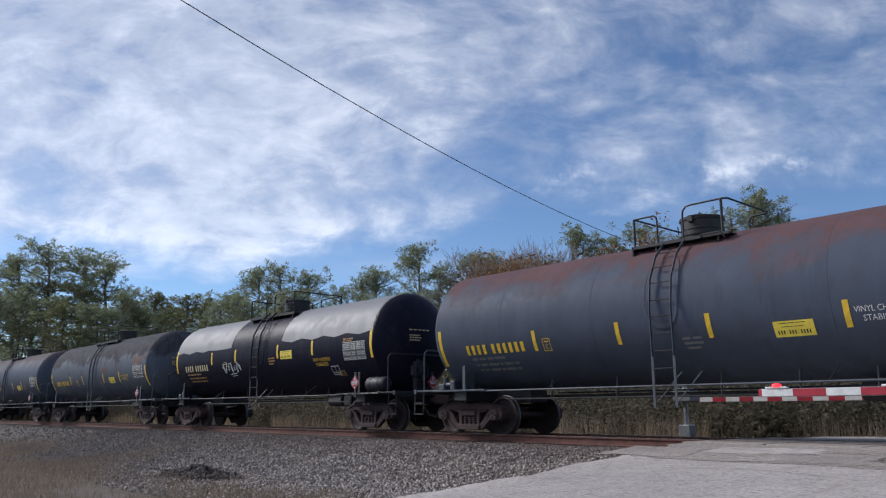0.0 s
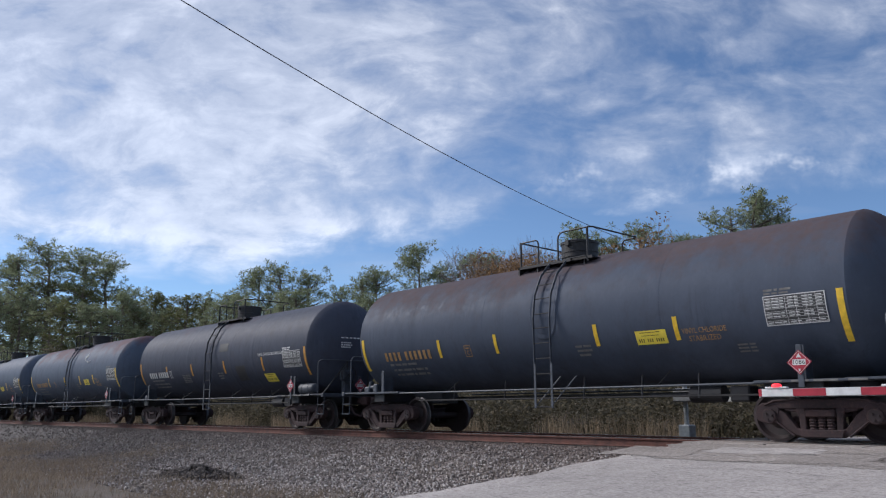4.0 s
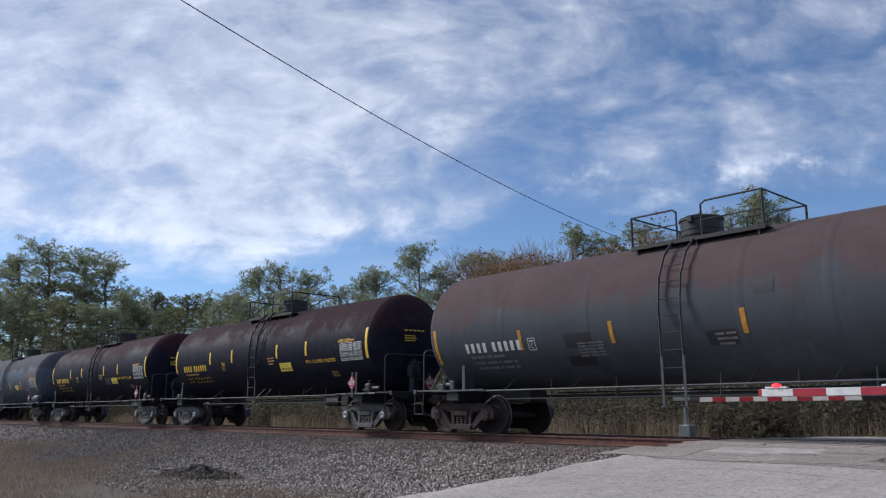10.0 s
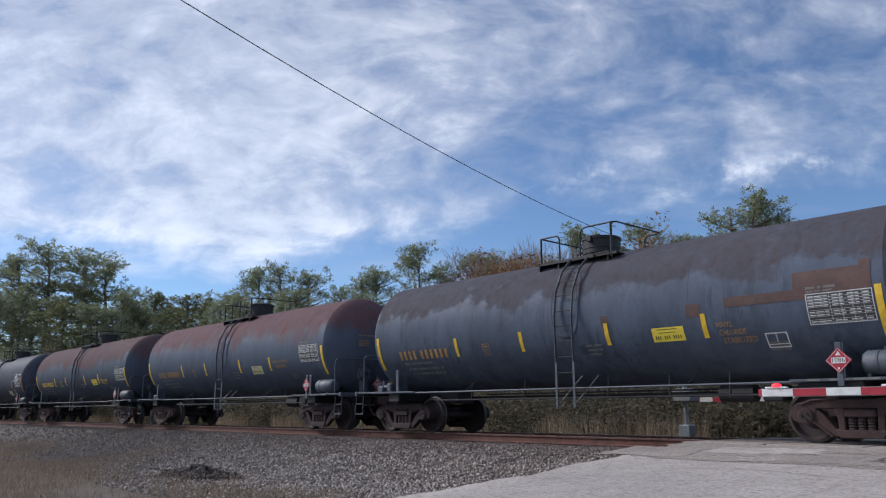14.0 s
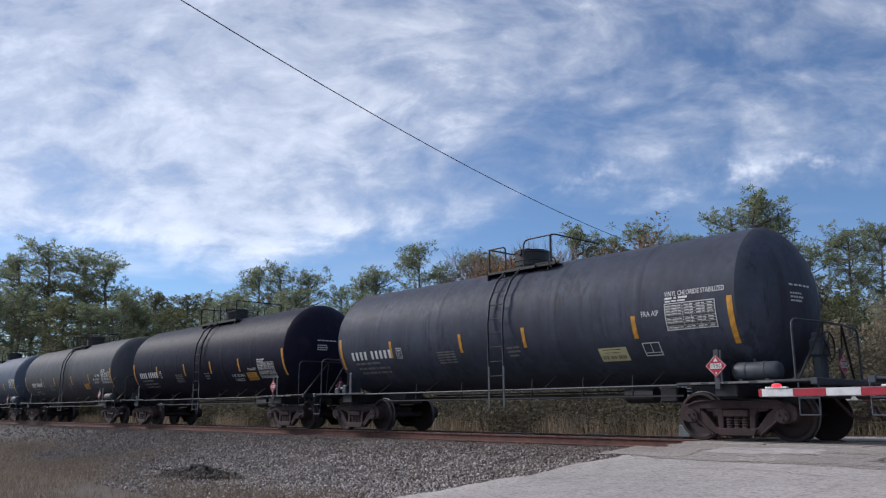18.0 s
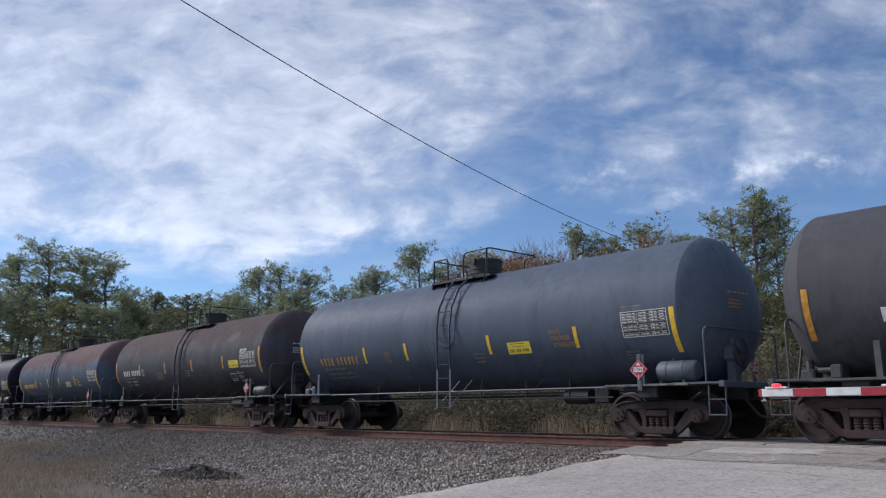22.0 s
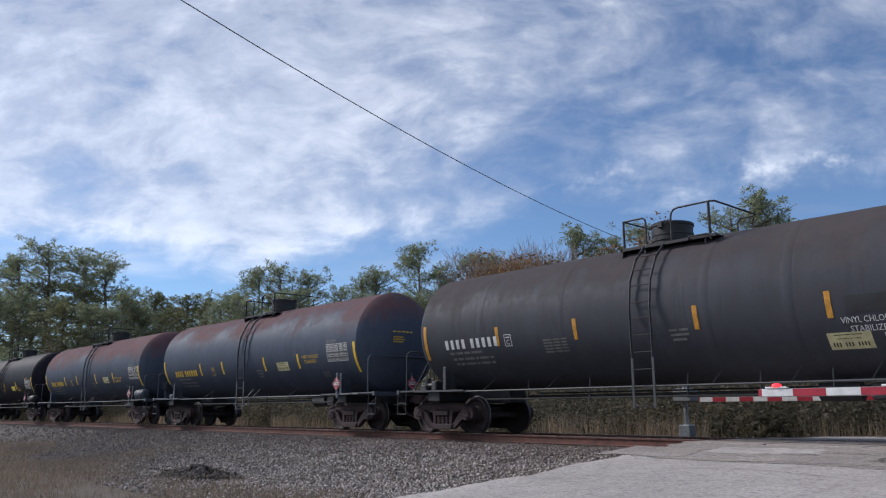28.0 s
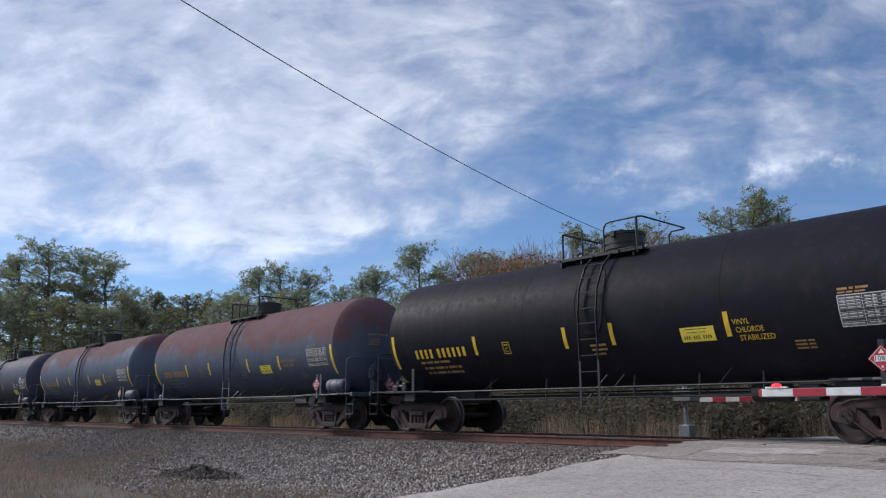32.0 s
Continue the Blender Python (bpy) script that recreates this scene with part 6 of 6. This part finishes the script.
def pine_meshes(seed, height=16.0, bare=0.45):
    """A tall southern pine: bare bole, crooked limbs, and an open domed crown of tufted twigs."""
    rng = random.Random(seed)
    tv, tf, lv, lf = [], [], [], []
    pts, p = [], Vector((0, 0, -0.6))
    for i in range(9):
        pts.append(p.copy())
        p = p + Vector((rng.uniform(-0.18, 0.18), rng.uniform(-0.18, 0.18), height * 0.118))
    for i, (a, b) in enumerate(zip(pts, pts[1:])):
        limb(tv, tf, a, b, 0.20 * (1 - i / 9) + 0.03, 0.20 * (1 - (i + 1) / 9) + 0.03, 7)
    count = rng.randint(30, 36)
    for i in range(count):
        h = min(0.985, bare + (1 - bare) * (i / count) ** 0.8) + rng.uniform(-0.03, 0.01)
        idx = min(7, int(h * 8))
        base = pts[idx].lerp(pts[idx + 1], h * 8 - idx)
        ang = rng.uniform(0, 6.283)
        up = (h - bare) / (1 - bare)
        reach = max(0.8, 3.1 * math.sqrt(max(0.06, 1 - (up * 1.25 - 0.30) ** 2)) * rng.uniform(0.55, 1.12))
        tip = base + Vector((math.cos(ang) * reach, math.sin(ang) * reach, rng.uniform(0.25, 1.0) * reach * (0.35 + 0.5 * up)))
        bend = base.lerp(tip, 0.5) + Vector((rng.gauss(0, 0.12), rng.gauss(0, 0.12), -0.12))
        limb(tv, tf, base, bend, 0.055, 0.035, 4)
        limb(tv, tf, bend, tip, 0.035, 0.012, 4)
        for _ in range(rng.randint(6, 9)):
            k = rng.uniform(0.35, 1.0)
            root = base.lerp(bend, k * 2) if k < 0.5 else bend.lerp(tip, k * 2 - 1)
            end = root + Vector((rng.gauss(0, 0.50), rng.gauss(0, 0.50), rng.gauss(0.22, 0.28))) * (0.5 + 0.5 * k)
            limb(tv, tf, root, end, 0.012, 0.007, 3)
            needle_tuft(rng, lv, lf, end, rng.uniform(0.20, 0.34), rng.randint(18, 24), 0.19)
    for _ in range(12):
        end = pts[-1] + Vector((rng.gauss(0, 0.45), rng.gauss(0, 0.45), rng.gauss(0.1, 0.3)))
        limb(tv, tf, pts[-2], end, 0.015, 0.008, 3)
        needle_tuft(rng, lv, lf, end, 0.34, 24, 0.20)
    return from_lists("trunk", tv, tf, True), from_lists("crown", lv, lf)


def bare_meshes(seed, height=11.0, leaves=0):
    """A leafless broadleaf tree with a haze of twigs, and a few dead leaves."""
    rng = random.Random(seed)
    tv, tf, lv, lf = [], [], [], []

    def grow(p, d, length, r, depth):
        q = p + d * length
        limb(tv, tf, p, q, r, r * 0.62, 5 if depth < 2 else 3)
        if depth >= 5:
            if leaves:
                v, f = blob_leaves(rng, q, 0.55, leaves, 0.15)
                k = len(lv)
                lv.extend(v)
                lf.extend(tuple(i + k for i in s) for s in f)
            return
        for _ in range(3 if depth else 4):
            e = (d + Vector((rng.gauss(0, 0.42), rng.gauss(0, 0.42), rng.gauss(0.08, 0.22)))).normalized()
            grow(q if rng.random() < 0.7 else p.lerp(q, 0.7), e, length * rng.uniform(0.6, 0.82), r * 0.58, depth + 1)

    grow(Vector((0, 0, -0.5)), Vector((0, 0, 1)), height * 0.28, 0.15, 0)
    if not lv:
        lv, lf = blob_leaves(rng, (0, 0, height * 0.55), 1.6, 60, 0.12)
    return from_lists("trunk", tv, tf), from_lists("crown", lv, lf)


def round_meshes(seed, height=7.0):
    """A bushy small broadleaf tree."""
    rng = random.Random(seed)
    tv, tf, lv, lf = [], [], [], []
    limb(tv, tf, (0, 0, -0.5), (0.1, 0, height * 0.5), 0.13, 0.07, 6)
    for i in range(34):
        h = rng.uniform(0.22, 1.0)
        a = rng.uniform(0, 6.283)
        w = height * 0.30 * math.sin(min(3.0, 0.35 + h * 2.7)) * rng.uniform(0.4, 1.05)
        c = (math.cos(a) * w, math.sin(a) * w, h * height)
        limb(tv, tf, (0.05, 0, height * min(0.5, h * 0.6)), c, 0.04, 0.012, 3)
        v, f = blob_leaves(rng, c, rng.uniform(0.5, 0.95), 60, 0.17, 0.85)
        k = len(lv)
        lv += v
        lf += [tuple(i + k for i in s) for s in f]
    return from_lists("trunk", tv, tf), from_lists("crown", lv, lf)


PINES = [pine_meshes(s, 16.0, b) for s, b in ((11, 0.42), (12, 0.52), (13, 0.36), (14, 0.46), (15, 0.58), (16, 0.30))]
BARES = [bare_meshes(s) for s in (31, 32, 33)]
RUSSETS = [bare_meshes(s, 11.0, 7) for s in (41, 42)]
BUSHES = [round_meshes(s) for s in (51, 52, 53)]


def top_of(meshes):
    key = meshes[1].name
    if key not in CACHE:
        CACHE[key] = max(v.co.z for v in list(meshes[0].vertices) + list(meshes[1].vertices))
    return CACHE[key]


def tree(x, y, height, meshes, full, crown, bark, label, category, width=1.0, turn=0.0):
    s = height / top_of(meshes)
    ob = new({"pine": "pine_tree", "tree": "tree", "bush": "bush"}[category])
    ob.matrix_basis = Matrix.Translation((x, y, -0.6)) @ Matrix.Rotation(turn, 4, "Z") @ Matrix.Diagonal((s * width, s * width, s, 1))
    tagged(ob, label, category, "woods behind the track")
    place("trunk", meshes[0], bark, ob)
    place("crown", meshes[1], crown, ob)
    return ob


def top_at(px_right, dist):
    """A spot on the plain that lies px_right (tangent) off the camera's axis, dist metres out."""
    c, s = math.cos(YAW), math.sin(YAW)
    return px_right * dist * c - dist * s, px_right * dist * s + dist * c


PINE_LABEL = "tall loblolly pine with a bare trunk and tufted crown"
# skyline pines: bearing (tangent), distance, height, mesh
SKYLINE = [(-0.545, 82, 16.4, 0), (-0.50, 80, 17.2, 1), (-0.465, 84, 17.6, 2), (-0.435, 83, 16.6, 3), (-0.40, 92, 14.0, 0), (-0.365, 95, 13.6, 4),
           (-0.335, 100, 14.2, 1), (-0.30, 96, 12.4, 3), (-0.265, 84, 14.0, 2), (-0.235, 80, 15.6, 0), (-0.205, 80, 15.8, 1), (-0.163, 80, 15.4, 4),
           (-0.13, 84, 14.6, 3), (-0.105, 80, 14.6, 2), (-0.075, 80, 15.8, 4), (-0.03, 75, 17.0, 0), (0.0, 78, 15.8, 3), (0.038, 80, 17.2, 1), (0.068, 80, 16.6, 2),
           (0.17, 65, 16.2, 0), (0.215, 66, 16.0, 3), (0.26, 65, 16.6, 2), (0.305, 64, 15.8, 4), (0.335, 60, 13.6, 1), (0.38, 56, 15.6, 1), (0.405, 55, 16.4, 0),
           (0.43, 57, 15.2, 2), (0.475, 60, 14.0, 3), (0.52, 58, 14.8, 4), (0.56, 60, 15.5, 0)]
for i, (tx, dist, h, k) in enumerate(SKYLINE):
    x, y = top_at(tx, dist)
    tree(x, y, h + 0.4 + (0.9 if tx < -0.42 else 0), PINES[k], 16.0, NEEDLE, BARK, PINE_LABEL, "pine", random.uniform(1.30, 1.5) if tx < -0.42 else random.uniform(0.95, 1.15), i * 2.1)
for i in range(62):                                     # second rank, lower and denser
    tx = -0.60 + i * 0.0196
    dist = lerp(tx, [(-0.6, 74), (0, 66), (0.3, 52), (0.6, 50)]) + random.uniform(-5, 6)
    if 0.08 < tx < 0.16 or 0.225 < tx < 0.37:
        continue
    x, y = top_at(tx, dist)
    tree(x, y, random.uniform(0.135, 0.178) * dist * (1.12 if tx < -0.42 else 1.0), random.choice(PINES), 16.0, random.choice((NEEDLE, NEEDLE, NEEDLE2)), BARK, PINE_LABEL, "pine", 1.25, random.uniform(0, 6))
for tx, dist, h in ((0.06, 55, 12.9), (0.075, 54, 12.6), (0.13, 54, 12.8), (0.16, 56, 12.6), (0.05, 58, 13.2), (0.085, 56, 13.2), (0.115, 57, 13.8), (0.145, 55, 13.0), (0.125, 60, 14.4), (0.10, 58, 13.6), (0.235, 44, 9.8), (0.262, 46, 10.6), (0.29, 44, 9.4), (0.33, 44, 9.0), (0.36, 46, 9.6)):
    x, y = top_at(tx, dist)
    tree(x, y, h, random.choice(BARES), 11.0, RUSSET, TWIG, "leafless grey tree with a haze of fine twigs", "tree", 0.9, dist)
for tx, dist, h in ((0.055, 56, 12.6), (0.08, 54, 12.2), (0.105, 52, 11.8), (0.135, 53, 11.9), (0.272, 50, 13.2), (0.31, 48, 10.8), (-0.16, 76, 10.4), (-0.24, 74, 9.5)):
    x, y = top_at(tx, dist)
    tree(x, y, h, random.choice(RUSSETS), 11.0, RUSSET, TWIG, "thin tree with russet autumn leaves", "tree", 0.9, dist)
for i in range(70):                                     # understorey
    tx = -0.6 + i * 0.0172
    dist = lerp(tx, [(-0.6, 66), (-0.1, 52), (0.3, 38), (0.6, 36)]) + random.uniform(-4, 8)
    x, y = top_at(tx, dist)
    tree(x, y, random.uniform(0.07, 0.115) * dist, random.choice(BUSHES), 7.0, random.choice((NEEDLE, NEEDLE2, BRUSH, BRUSH)), BARK, "dense small broadleaf tree at the wood's edge", "bush", 1.2, random.uniform(0, 6))


for tx, dist, h, mat in ((0.325, 44, 8.2, BRUSH), (0.345, 42, 7.4, NEEDLE2), (0.365, 43, 8.6, NEEDLE2), (0.385, 41, 7.8, BRUSH), (0.40, 43, 9.0, NEEDLE2), (0.42, 40, 7.6, NEEDLE2), (0.435, 42, 8.4, BRUSH), (0.455, 40, 7.2, NEEDLE2), (0.48, 41, 8.0, BRUSH), (0.30, 45, 7.6, NEEDLE2), (0.51, 40, 7.8, NEEDLE2)):
    x, y = top_at(tx, dist)
    tree(x, y, h, random.choice(BUSHES), 7.0, mat, BARK, "yellow-green broadleaf tree at the wood's edge", "bush", 0.8, dist * 3.1)


for i in range(30):                                     # tall dry brush past the crossing
    x, y = -15.5 + i * 0.55 + random.uniform(-0.5, 0.5), random.uniform(25.5, 31)
    tree(x, y, random.uniform(3.8, 5.6), random.choice(BUSHES), 7.0, random.choice((TANBRUSH, TANBRUSH, TANBRUSH, NEEDLE2)), TWIG, "tall tan brush gone dry beyond the crossing", "bush", 0.95, i * 1.7)


def stuff(name, verts, faces, mat, label, category):
    return tagged(place(name, from_lists(name, verts, faces), mat), label, category, kind="stuff")


def blades(rng, spots, lo, hi, width, lean=0.3):
    verts, faces = [], []
    for x, y, z in spots:
        h = rng.uniform(lo, hi)
        a = rng.uniform(0, 3.1416)
        w = width * rng.uniform(0.6, 1.3)
        dx, dy = math.cos(a) * w, math.sin(a) * w
        lx, ly = rng.gauss(0, lean) * h, rng.gauss(0, lean) * h
        k = len(verts)
        verts += [(x - dx, y - dy, z), (x + dx, y + dy, z), (x + lx * 0.4 + dx * 0.7, y + ly * 0.4 + dy * 0.7, z + h * 0.6), (x + lx * 0.4 - dx * 0.7, y + ly * 0.4 - dy * 0.7, z + h * 0.6), (x + lx, y + ly, z + h)]
        faces += [(k, k + 1, k + 2, k + 3), (k + 3, k + 2, k + 4)]
    return verts, faces


rng = random.Random(5)
spots = []
while len(spots) < 62000:                                # dry grass of the verge
    x, y = rng.uniform(-46, -7.4), rng.uniform(2.0, 11.6)
    d = noise.noise((x * 0.22, y * 0.35, 4)) + 0.35 * noise.noise((x * 1.1, y * 1.1, 8))
    if d + (9.6 - y) * 0.09 - 0.05 > rng.uniform(-0.25, 0.4):
        spots.append((x, y, (bed_height(x, y) if y > 9.2 else field(x, y)) - 0.02))
stuff("dry_grass", *blades(rng, spots, 0.05, 0.24, 0.0042, 0.55), DRYGRASS, "short tangled dry grass on the verge", "grass")
spots = [(rng.uniform(-75, 8), 19.2 + abs(rng.gauss(0, 1.4)), -0.8) for _ in range(40000)]
spots = [p for p in spots if noise.noise((p[0] * 0.35, p[1] * 0.5, 2)) > 0.02][:12000]
tall = [(x, y, field(x, y) - 0.1) for x, y in ((rng.uniform(-90, 10), 20.5 + 9 * rng.random() ** 1.4) for _ in range(30000)) if noise.noise((x * 0.4, y * 0.4, 6)) > 0.0]
stuff("tall_weeds", *blades(rng, tall, 0.3, 1.4, 0.014, 0.35), BRUSH, "tall olive-brown weeds on the far bank", "weeds")
stuff("reeds", *blades(rng, spots, 0.6, 1.4, 0.011, 0.12), REED, "tall pale dead reeds behind the track", "reeds")
bv, bf = [], []
for i in range(520):                                     # low brush behind the reeds
    x, y = rng.uniform(-85, 12), rng.uniform(20.5, 34)
    v, f = blob_leaves(rng, (x, y, rng.uniform(-0.6, 1.1)), rng.uniform(0.6, 1.3), 90, 0.11, 0.8)
    k = len(bv)
    bv += v
    bf += [tuple(j + k for j in q) for q in f]
stuff("brush", bv, bf, BRUSH, "low tangled brush behind the track", "brush")

bv, bf = [], []
for i in range(2200):                                    # deep woods that close the view between the trunks
    tx = rng.uniform(-0.75, 0.75)
    dist = lerp(tx, [(-0.7, 92), (0, 84), (0.3, 66), (0.7, 64)]) + rng.uniform(0, 12)
    x, y = top_at(tx, dist)
    h = 0.135 * dist * rng.random() ** 0.8 * (1 + 0.25 * noise.noise((tx * 14, 0, 3)))
    v, f = blob_leaves(rng, (x, y, h), rng.uniform(0.9, 1.7), 60, 0.28, 0.9)
    k = len(bv)
    bv += v
    bf += [tuple(j + k for j in q) for q in f]
stuff("deep_woods", bv, bf, NEEDLE, "deep green woods behind the tree line", "woods")
bv, bf = [], []
for i in range(3300):                                    # thicket on the bank
    x, y = 12 - 110 * rng.random() ** 1.5, 20.8 + 13 * rng.random() ** 1.6
    v, f = blob_leaves(rng, (x, y, field(x, y) + rng.uniform(0.0, 1.5)), rng.uniform(0.5, 1.1), 100, 0.13, 0.85)
    k = len(bv)
    bv += v
    bf += [tuple(j + k for j in q) for q in f]
stuff("thicket", bv, bf, BRUSH, "olive-brown thicket on the far bank", "brush")

# loose stones on the shoulder
sv, sf = [], []
octa = [(1, 0, 0), (-1, 0, 0), (0, 1, 0), (0, -1, 0), (0, 0, 1), (0, 0, -1)]
tris = [(0, 2, 4), (2, 1, 4), (1, 3, 4), (3, 0, 4), (2, 0, 5), (1, 2, 5), (3, 1, 5), (0, 3, 5)]
for i in range(60000):
    y = rng.uniform(8.4, 14.2) if i % 6 else rng.uniform(6.4, 9.5)
    x = -8.15 - 0.12 * max(0.0, 12.2 - y) - abs(rng.gauss(0, 15))
    z = bed_height(x, y) if y > 9.2 else field(x, y)
    s = rng.uniform(0.015, 0.036) * (1 + 0.012 * max(0.0, -x - 12))
    k = len(sv)
    q = Euler((rng.uniform(0, 6), rng.uniform(0, 6), 0)).to_matrix()
    for o in octa:
        p = q @ Vector((o[0] * s * rng.uniform(0.7, 1.4), o[1] * s * rng.uniform(0.7, 1.3), o[2] * s * rng.uniform(0.6, 1.0)))
        sv.append((x + p.x, y + p.y, z + p.z + s * 0.3))
    sf += [tuple(a + k for a in t) for t in tris]
stuff("ballast_stones", sv, sf, STONE, "loose angular grey stones of the ballast shoulder", "stones")


sv, sf = [], []
for i in range(2000):                                    # dark heap of spilled ballast at the foot of the slope
    a, d = rng.uniform(0, 6.283), rng.random() ** 0.6
    d *= 1 + 0.45 * noise.noise((math.cos(a) * 1.7, math.sin(a) * 1.7, 6)) + rng.gauss(0, 0.10)
    x, y = -18.6 + 1.8 * d * math.cos(a), 8.9 + 0.85 * d * math.sin(a)
    z = field(x, y) + 0.22 * max(0.0, 1 - d) ** 0.8 * (1 + 0.9 * noise.noise((x * 2.4, y * 2.4, 1)))
    s, k = rng.uniform(0.02, 0.05), len(sv)
    q = Euler((rng.uniform(0, 6), rng.uniform(0, 6), 0)).to_matrix()
    for o in octa:
        p = q @ Vector((o[0] * s * rng.uniform(0.7, 1.4), o[1] * s * rng.uniform(0.7, 1.3), o[2] * s * rng.uniform(0.6, 1.0)))
        sv.append((x + p.x, y + p.y, z + p.z))
    sf += [tuple(a + k for a in t) for t in tris]
stuff("gravel_heap", sv, sf, DARKSTONE, "low dark heap of spilled gravel in the grass", "gravel")


# ---- what moves ----
def run(t):
    """Metres that the train has gone at t seconds."""
    return 11.18 * t + 0.01015 * t * t


def motions():
    for car in TRAIN:
        x0 = car.matrix_basis.translation.x
        walk(car, [(t, pose(x0 + run(t), YC, 0)) for t in range(0, 33, 2)])
    for store in (LEAD, TRAIL):
        first = store[0]
        at = first.matrix_local.translation.copy()
        walk(first, [(i / 30, Matrix.Translation(at) @ Matrix.Rotation(run(i / 30) / WHEEL_R, 4, "Y")) for i in range(961)])
        for w in store[1:]:
            w.rotation_mode = "QUATERNION"
            w.animation_data_create()
            w.animation_data.action = first.animation_data.action
            w.animation_data.action_slot = first.animation_data.action_slot
    walk(CLOUDS, [(0.0, pose(0, 0, 500)), (32.0, pose(72, 52, 500))])


motions()
